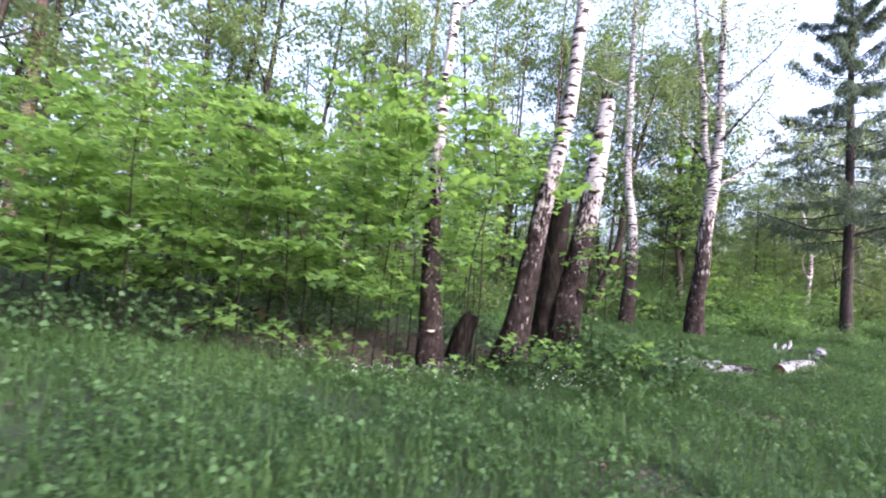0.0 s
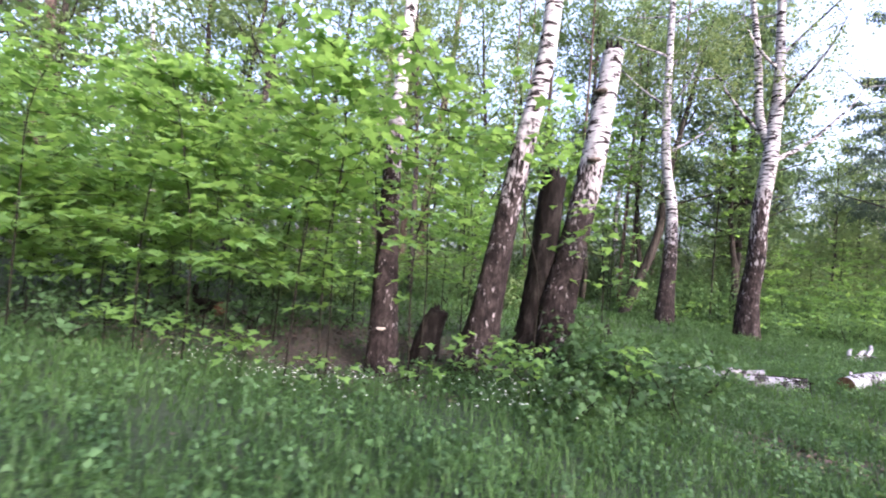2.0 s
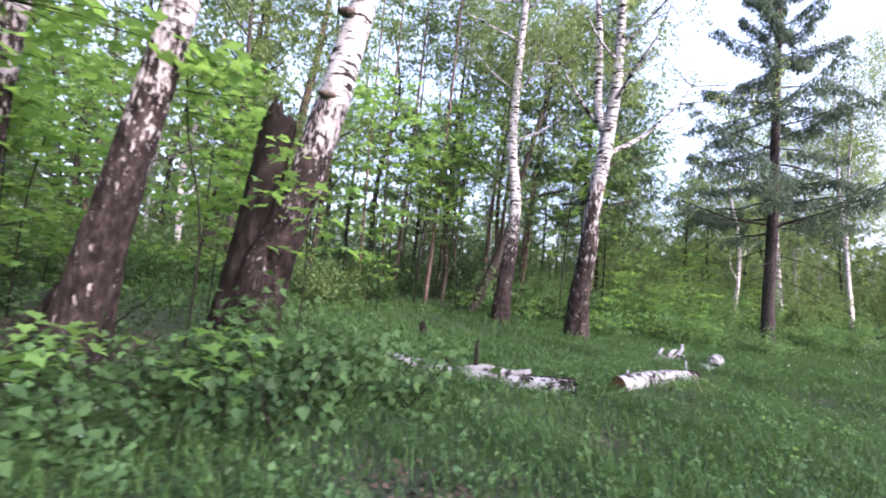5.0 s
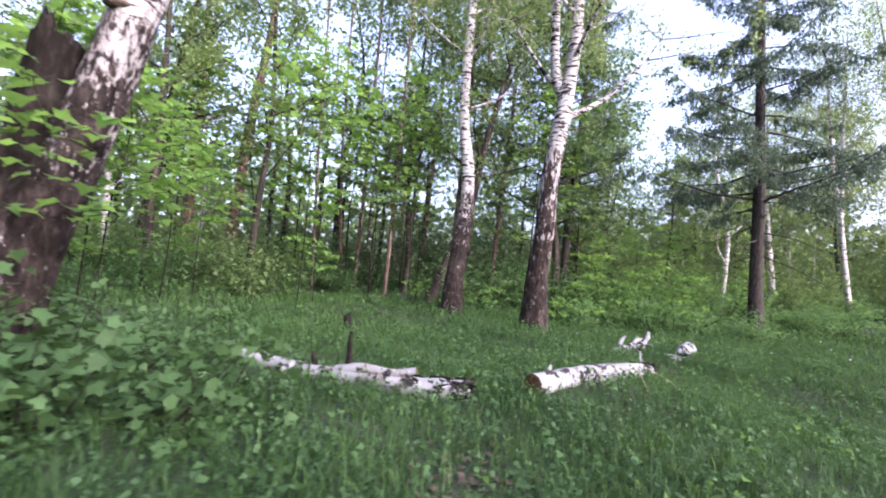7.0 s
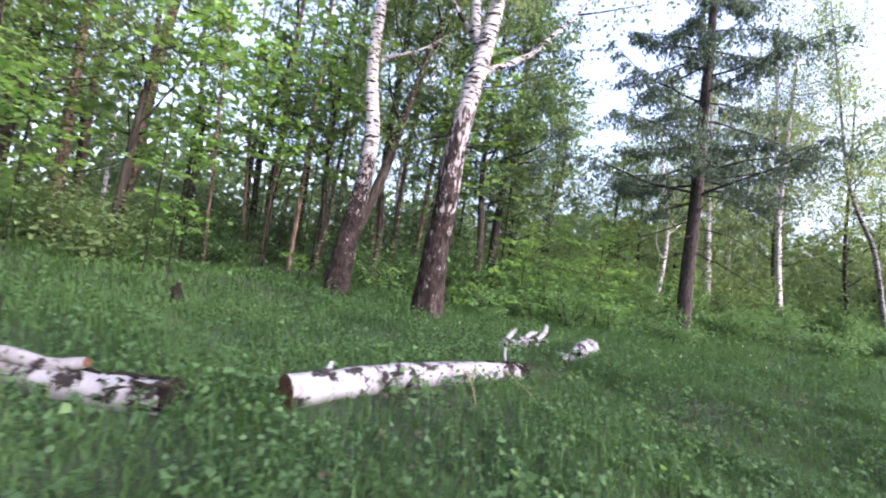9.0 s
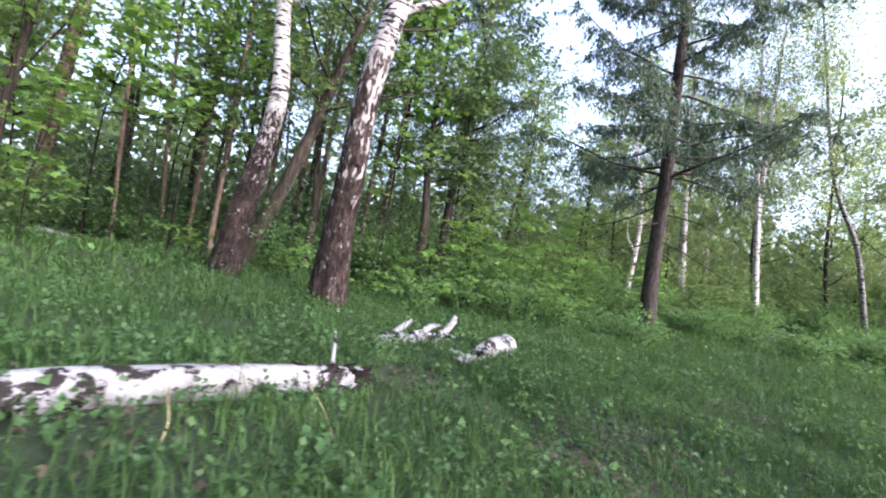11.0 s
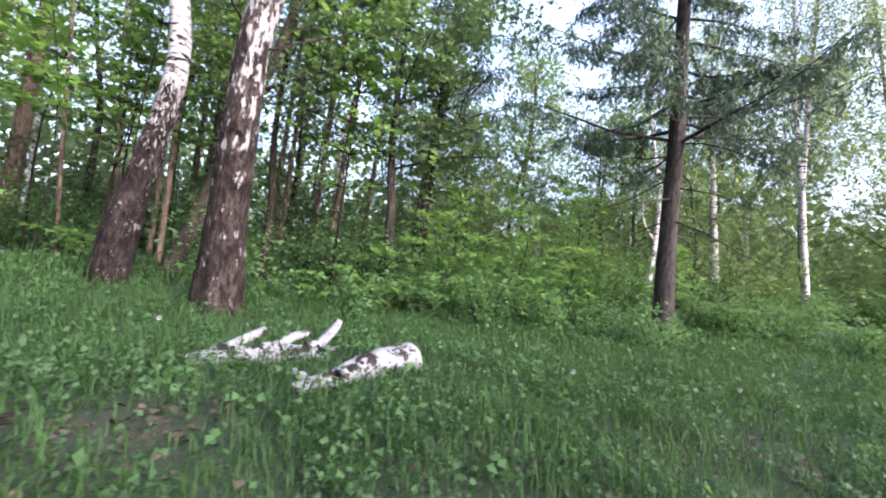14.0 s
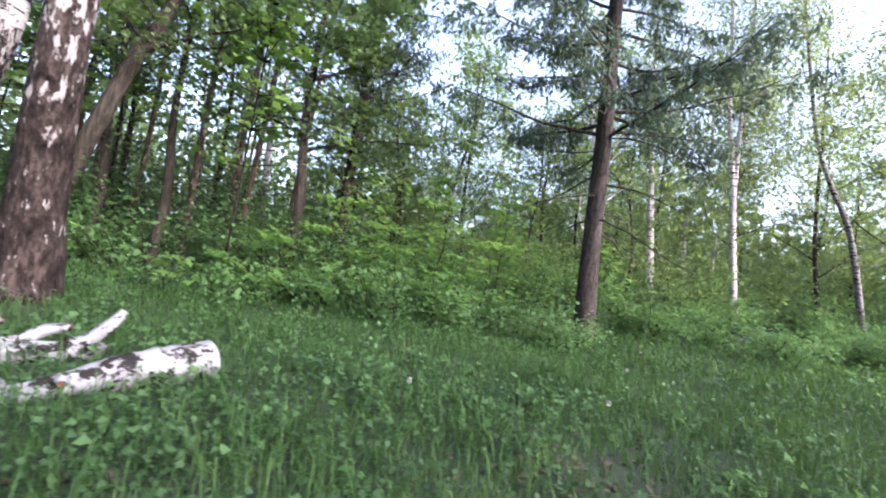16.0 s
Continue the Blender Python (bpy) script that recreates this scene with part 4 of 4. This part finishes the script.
for k, (x, y, h, c) in enumerate([(-1.15, 5.9, 0.5, 34), (1.35, 6.3, 0.45, 30), (1.9, 6.35, 0.55, 36), (-2.0, 6.0, 0.5, 30), (0.5, 6.2, 0.3, 16), (3.3, 6.1, 0.7, 40), (-0.2, 5.9, 0.35, 20), (2.1, 5.9, 0.5, 30), (-2.9, 6.0, 0.6, 36)]):
    maple(x, y, h, 800 + k, c, 0.12, 0.007, 0.45, 0.3, "maple seedlings", "maple_seedling", "low maple seedling with pale green leaves")


# ---- fallen birch ----
def log(label, axis, seed, group="fallen birch logs", charred=False, stubs=(), name="birch_log", mat=None):
    """axis: world rows (x, y, radius); lies on the ground. stubs: (along, rise, side, length, radius, dark)."""
    a = np.array(axis, float)
    c = spline(np.stack([a[:, 0], a[:, 1], a[:, 2]], 1), 22)
    z = rise(c[:, 0], c[:, 1]) + c[:, 2] * 0.76
    z = np.polyval(np.polyfit(np.arange(22), z, 2), np.arange(22))
    o = np.array([c[0, 0], c[0, 1], float(z[0])])
    pts = np.stack([c[:, 0], c[:, 1], z], 1) - o
    g = np.random.default_rng(seed)
    heading = math.atan2(pts[-1][1], pts[-1][0])
    turn = Matrix.Rotation(heading, 4, "Z") @ Matrix.Rotation(radians(90), 4, "Y")
    e = new(name)
    e.matrix_world = Matrix.Translation(o) @ turn
    tagged(e, label, "log", group)
    inv = np.array(turn.inverted().to_3x3())
    loc = pts @ inv.T
    s = Shape()
    tube(s, loc, c[:, 2] * (1 + g.normal(0, 0.035, 22)), 20, 0, 0.05, cap=1, seed=seed)
    part("stem", s.mesh("stem", [mat or BIRCH_LOG, ROT]), e)
    if charred:
        t = Shape()
        tube(t, loc[20:] + np.linspace(0, 0.02, 2)[:, None] * unit(loc[21] - loc[20]), c[20:, 2] * np.array([1.03, 1.0]), 20, 0, 0.07, cap=0, seed=seed + 5)
        for _ in range(34):
            i = int(g.integers(17, 22))
            an = g.normal(0, 0.85)
            lift = c[i, 2] * np.array([0.0, 0.0, math.cos(an)]) + c[i, 2] * math.sin(an) * np.array([-math.sin(heading), math.cos(heading), 0.0])
            b = (pts[i] + lift) @ inv.T
            d = g.normal(0, 1, 3) * np.array([0.018, 0.018, 0.06])
            tube(t, [b - d, b, b + d], np.array([0.35, 1.0, 0.4]) * g.uniform(0.012, 0.026), 5, 0, 0.25, cap=0, seed=seed)
        part("charred_end", t.mesh("charred_end", [SNAG]), e, "blackened crumbling end")
    for al, dx, dy, dz, r0, dark in stubs:
        b = pts[int(al * 21)] + np.array([0, 0, c[int(al * 21), 2] * 0.6])
        d = np.array([dx, dy, dz])
        ln = float(np.linalg.norm(d))
        w = spline([np.append(b, r0 * 1.15), np.append(b + d * 0.35 + g.normal(0, 0.02 if dark else 0.05, 3) * ln, r0), np.append(b + d * 0.7 + g.normal(0, 0.02 if dark else 0.05, 3) * ln, r0 * 0.9), np.append(b + d, r0 * 0.62)], 12)
        t = Shape()
        tube(t, w[:, :3] @ inv.T, w[:, 3], 9, 0, 0.1, cap=1, seed=seed + 1)
        part("branch_stub", t.mesh("branch_stub", [SNAG if dark else BIRCH_LOG, SNAG if dark else ROT]), e)
    return e


log("fallen white birch log with snapped branches in grass", [(4.3, 9.5, 0.08), (5.1, 9.17, 0.09), (5.9, 8.9, 0.1), (6.85, 8.66, 0.12)], 1, charred=True,
    stubs=((0.57, 0.02, 0.0, 0.44, 0.03, True), (0.4, -0.06, 0.05, 0.17, 0.03, True), (0.5, 0.85, -0.27, 0.1, 0.055, False), (0.3, -0.1, -0.35, -0.02, 0.03, False), (0.14, 0.5, -0.12, -0.05, 0.05, False)))
log("fallen white birch log with rotten brown sawn end", [(7.53, 8.78, 0.12), (8.3, 9.34, 0.115), (9.1, 9.93, 0.113), (9.9, 10.52, 0.11)], 2, charred=True,
    stubs=((0.94, -0.03, 0.1, 0.3, 0.016, False), (0.12, 0.05, 0.1, 0.1, 0.025, False), (0.97, 0.03, -0.03, 0.05, 0.05, True)))
log("short forked birch branch lying in grass", [(10.05, 12.15, 0.06), (10.45, 12.35, 0.085), (10.85, 12.55, 0.075), (11.1, 12.75, 0.06)], 3,
    stubs=((0.15, 0.34, 0.3, 0.2, 0.042, False), (0.45, 0.38, 0.2, 0.14, 0.045, False), (0.8, 0.26, 0.18, 0.26, 0.052, False), (0.9, 0.2, -0.05, 0.02, 0.03, False)), name="birch_branch")
log("short thick piece of white birch log in grass", [(11.02, 11.7, 0.05), (11.3, 11.95, 0.075), (11.6, 12.25, 0.13), (11.92, 12.56, 0.15)], 4,
    stubs=((0.1, -0.12, 0.12, 0.06, 0.03, False), (0.35, 0.1, -0.2, 0.02, 0.035, False)))
log("thin white birch log lying by the wood", [(1.2, 20.6, 0.08), (2.0, 20.3, 0.08), (2.7, 19.9, 0.07)], 5)
log("dark rotten log lying on the wood floor", [(-4.5, 9.2, 0.14), (-3.9, 9.1, 0.17), (-3.3, 8.95, 0.15)], 7, name="dark_log", mat=SNAG, group="", stubs=((0.5, 0.05, -0.05, 0.3, 0.05, True),))
log("small pale birch piece in the grass", [(16.0, 17.3, 0.05), (16.4, 17.45, 0.05), (16.7, 17.5, 0.04)], 6, name="birch_branch", stubs=((0.2, 0.0, 0.05, 0.25, 0.03, False),))


def dry_stalk(x, y, points, r=0.006):
    s = Shape()
    p = spline(points, 12)
    tube(s, p, np.linspace(r, r * 0.5, 12), 5)
    ob = new("dry_stalk", s.mesh("dry_stalk", [DRY]))
    ob.location = (x, y, float(rise(x, y)))
    tagged(ob, "pale dry bent stalk lying in the grass", "stalk", "dry stalks")


dry_stalk(8.95, 9.1, [(0.02, -0.1, 0.0), (0.02, 0.0, 0.12), (-0.03, 0.06, 0.24), (-0.08, 0.12, 0.3)], 0.006)
dry_stalk(9.6, 9.6, [(0.15, -0.1, 0.0), (0.05, 0.1, 0.12), (-0.12, 0.35, 0.24)], 0.007)


# ---- grass and small plants ----
D1, D2 = np.array([0.82, 0.572]), np.array([-0.572, 0.82])


def from_path(x, y):
    """Distance from the line walked."""
    p = np.stack([x, y], -1) - np.array([0.0, -0.2])
    u = np.clip(p @ D1, 0, 15.8)
    return np.linalg.norm(p - u[..., None] * D1, axis=-1)


def field(g, n, d0, d1, u0=-8.0, u1=36.0, v0=-2.5, v1=26.0):
    """n even random places whose distance from the line walked is d0 to d1."""
    out = []
    have = 0
    while have < n:
        u, v = g.uniform(u0, u1, n * 2), g.uniform(v0, v1, n * 2)
        x, y = u * D1[0] + v * D2[0], u * D1[1] + v * D2[1] - 0.2
        d = from_path(x, y)
        k = (d >= d0) & (d < d1)
        out.append(np.stack([x[k], y[k]], 1))
        have += k.sum()
    return np.concatenate(out)[:n]


def wood_floor(p):
    """1 on the shaded, bare floor of the thicket, 0 on the open grass."""
    edge = np.where(p[:, 0] < 1.5, 5.9 + 0.02 * (p[:, 0] + 4) ** 2, 6.6)
    t = np.clip((p[:, 1] - edge) / 0.8, 0, 1) * np.clip((3.0 - p[:, 0]) / 1.5, 0, 1) * np.clip((13.0 + 0.4 * np.abs(p[:, 0]) - p[:, 1]) / 2.0, 0.35, 1)
    return np.maximum(t, np.clip((p[:, 1] - 17.5) / 2.5, 0, 0.75))


def patchy(p):
    n = np.sin(p[:, 0] * 1.7 + 0.6 * np.sin(p[:, 1] * 1.1)) * np.sin(p[:, 1] * 1.9 + 0.8 * np.sin(p[:, 0] * 0.9))
    return n + 0.5 * np.sin(p[:, 0] * 4.1 + p[:, 1] * 3.3)


def bare(p):
    b = np.zeros(len(p))
    for x, y, r in BARE:
        b = np.maximum(b, np.exp(-((p[:, 0] - x) ** 2 + (p[:, 1] - y) ** 2) / (r * r)))
    return b


def grass_sheet(name, n, d0, d1, h0, h1, w, seed, label):
    g = np.random.default_rng(seed)
    p = field(g, n, d0, d1)
    keep = (g.random(n) > wood_floor(p) * 0.93) & (g.random(n) > bare(p) * 0.85)
    p = p[keep]
    n = len(p)
    h = g.uniform(h0, h1, n) * (1 + 0.25 * patchy(p)) * np.where(g.random(n) < 0.06, 1.7, 1.0)
    h = np.clip(h, 0.05, 1)
    az = g.uniform(0, 2 * math.pi, n)
    lean = g.uniform(0.35, 1.25, n) * h
    z = rise(p[:, 0], p[:, 1]) - 0.01
    d = np.stack([np.cos(az), np.sin(az), np.zeros(n)], 1)
    side = np.stack([-np.sin(az), np.cos(az), np.zeros(n)], 1) * (w * g.uniform(0.7, 1.3, n))[:, None]
    b = np.stack([p[:, 0], p[:, 1], z], 1)
    mid = b + d * (lean * 0.3)[:, None] + np.array([0, 0, 1]) * (h * 0.6)[:, None]
    tip = b + d * lean[:, None] + np.array([0, 0, 1]) * (h * (1 - 0.25 * (lean / h) ** 2))[:, None]
    v = np.stack([b - side, b + side, mid + side * 0.75, mid - side * 0.75, tip], 1).reshape(-1, 3)
    k = np.arange(n)[:, None] * 5
    s = Shape()
    s.add(v, k + np.array([0, 1, 2, 3]))
    s.f.append((k + np.array([3, 2, 4]), 0))
    tagged(new(name, s.mesh(name, [GRASS])), label, "grass", kind="stuff")


grass_sheet("meadow_grass", 88000, 0.0, 3.2, 0.08, 0.24, 0.0042, 1, "uncut soft green grass along the walk")
grass_sheet("meadow_grass", 80000, 3.2, 8.0, 0.09, 0.26, 0.005, 2, "uncut soft green grass of the glade")
grass_sheet("meadow_grass", 46000, 8.0, 15.0, 0.10, 0.26, 0.012, 3, "uncut green grass further into the glade")
grass_sheet("meadow_grass", 13000, 15.0, 27.0, 0.14, 0.32, 0.022, 4, "distant green grass at the wood edge")


def herb_sheet(name, n, d0, d1, size, per, seed, label, mat, floor=False, hgt=0.14, outline=OVAL * np.array([1.2, 1])):
    """Low broad-leaved plants: tufts of small leaves near the ground."""
    g = np.random.default_rng(seed)
    p = field(g, n, d0, d1)
    wf = wood_floor(p)
    keep = (g.random(n) < (wf if floor else 1 - 0.8 * wf)) & (g.random(n) > bare(p) * 0.6) & (patchy(p) + g.normal(0, 0.5, n) > -0.5)
    p = np.repeat(p[keep], per, 0)
    n = len(p)
    p = p + g.normal(0, size * 1.1, (n, 2))
    z = rise(p[:, 0], p[:, 1]) + np.abs(g.normal(hgt * 0.6, hgt * 0.4, n)) + 0.01
    s = Shape()
    leaves(s, np.stack([p[:, 0], p[:, 1], z], 1), size, 0.62, outline, 0, g, 0.1)
    tagged(new(name, s.mesh(name, [mat])), label, "herbs", kind="stuff")


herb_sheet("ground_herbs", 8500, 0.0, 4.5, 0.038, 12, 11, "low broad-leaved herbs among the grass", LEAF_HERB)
herb_sheet("ground_herbs", 1500, 0.0, 5.0, 0.062, 8, 15, "broad pale leaves of larger herbs among the grass", LEAF_SHRUB, hgt=0.13, outline=OVAL * np.array([1.5, 1]))
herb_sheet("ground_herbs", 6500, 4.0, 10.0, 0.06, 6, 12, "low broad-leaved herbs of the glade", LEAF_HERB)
herb_sheet("ground_herbs", 2600, 10.0, 24.0, 0.12, 5, 13, "herbs at the foot of the trees", LEAF_SHRUB, hgt=0.22)
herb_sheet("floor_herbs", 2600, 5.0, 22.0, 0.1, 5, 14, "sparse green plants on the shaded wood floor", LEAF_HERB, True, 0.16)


def litter():
    g = np.random.default_rng(17)
    pts = [np.stack([g.uniform(-5, 3.5, 5200), g.uniform(5.9, 9.5, 5200)], 1)]
    for x, y, r in BARE:
        pts.append(np.array([x, y]) + g.normal(0, r * 0.8, (170, 2)))
    pts.append(field(g, 500, 0.0, 6.0))
    p = np.concatenate(pts)
    s = Shape()
    leaves(s, np.stack([p[:, 0], p[:, 1], rise(p[:, 0], p[:, 1]) + g.uniform(0.004, 0.03, len(p))], 1), 0.06, 0.8, OVAL * np.array([1.2, 1]), 0, g, 0.0)
    tagged(new("leaf_litter", s.mesh("leaf_litter", [LITTER])), "brown dead leaves scattered on the soil", "leaf litter", kind="stuff")


litter()


def flowers():
    g = np.random.default_rng(19)
    pts = [np.array([x, y]) + g.normal(0, 1, (n, 2)) * np.array([u, v]) for x, y, u, v, n in ((-0.75, 5.9, 0.65, 0.28, 170), (0.3, 6.2, 0.4, 0.2, 40), (2.1, 5.75, 0.3, 0.25, 45), (1.9, 5.3, 0.3, 0.25, 30), (0.2, 5.4, 0.5, 0.3, 25))]
    p = np.concatenate(pts)
    z = rise(p[:, 0], p[:, 1]) + g.uniform(0.16, 0.3, len(p))
    s = Shape()
    for x, y, h in np.stack([p[:, 0], p[:, 1], z], 1):
        tilt = g.normal(0, 0.3, 2)
        for k in range(5):
            a = k * 2 * math.pi / 5
            c, q = np.array([math.cos(a), math.sin(a), tilt[0] * math.cos(a) + tilt[1] * math.sin(a)]), np.array([-math.sin(a), math.cos(a), 0])
            r = 0.0135
            o = np.array([x, y, h])
            s.add([o, o + c * r * 0.6 + q * r * 0.35, o + c * r, o + c * r * 0.6 - q * r * 0.35], [[0, 1, 2, 3]], 0)
        o = np.array([x, y, h])
        tube(s, [o - (0, 0, h - float(rise(x, y))), o - (0, 0, 0.003)], [0.0018, 0.0014], 3, 1)
    tagged(new("wild_flowers", s.mesh("wild_flowers", [PETAL, GRASS])), "tiny white wild flowers on thin green stalks", "flowers", kind="stuff")


flowers()


def seed_head(x, y, h, seed):
    e = thing("dandelion", x, y, "white dandelion seed head on a stalk", "flower", "dandelions")
    s = Shape()
    tube(s, [(0, 0, 0), (0.005, 0, h * 0.6), (0, 0.005, h)], [0.004, 0.003, 0.003], 5)
    part("stalk", s.mesh("stalk", [GRASS]), e)
    g = np.random.default_rng(seed)
    t = Shape()
    d = unit(g.normal(0, 1, (70, 3)))
    for v in d:
        o = np.array([0, 0.005, h + 0.01])
        q = unit(np.cross(v, [0.3, 0.5, 0.8])) * 0.006
        w = np.cross(v, q)
        t.add([o, o + v * 0.02 + q, o + v * 0.024 + w, o + v * 0.02 - q], [[0, 1, 2, 3]])
    part("seeds", t.mesh("seeds", [CLOCK]), e, kind="stuff")


for k, (x, y, h) in enumerate([(15.0, 12.1, 0.3), (16.2, 13.6, 0.3), (9.6, 12.6, 0.28), (17.4, 15.0, 0.3), (13.4, 12.2, 0.26)]):
    seed_head(x, y, h, k)
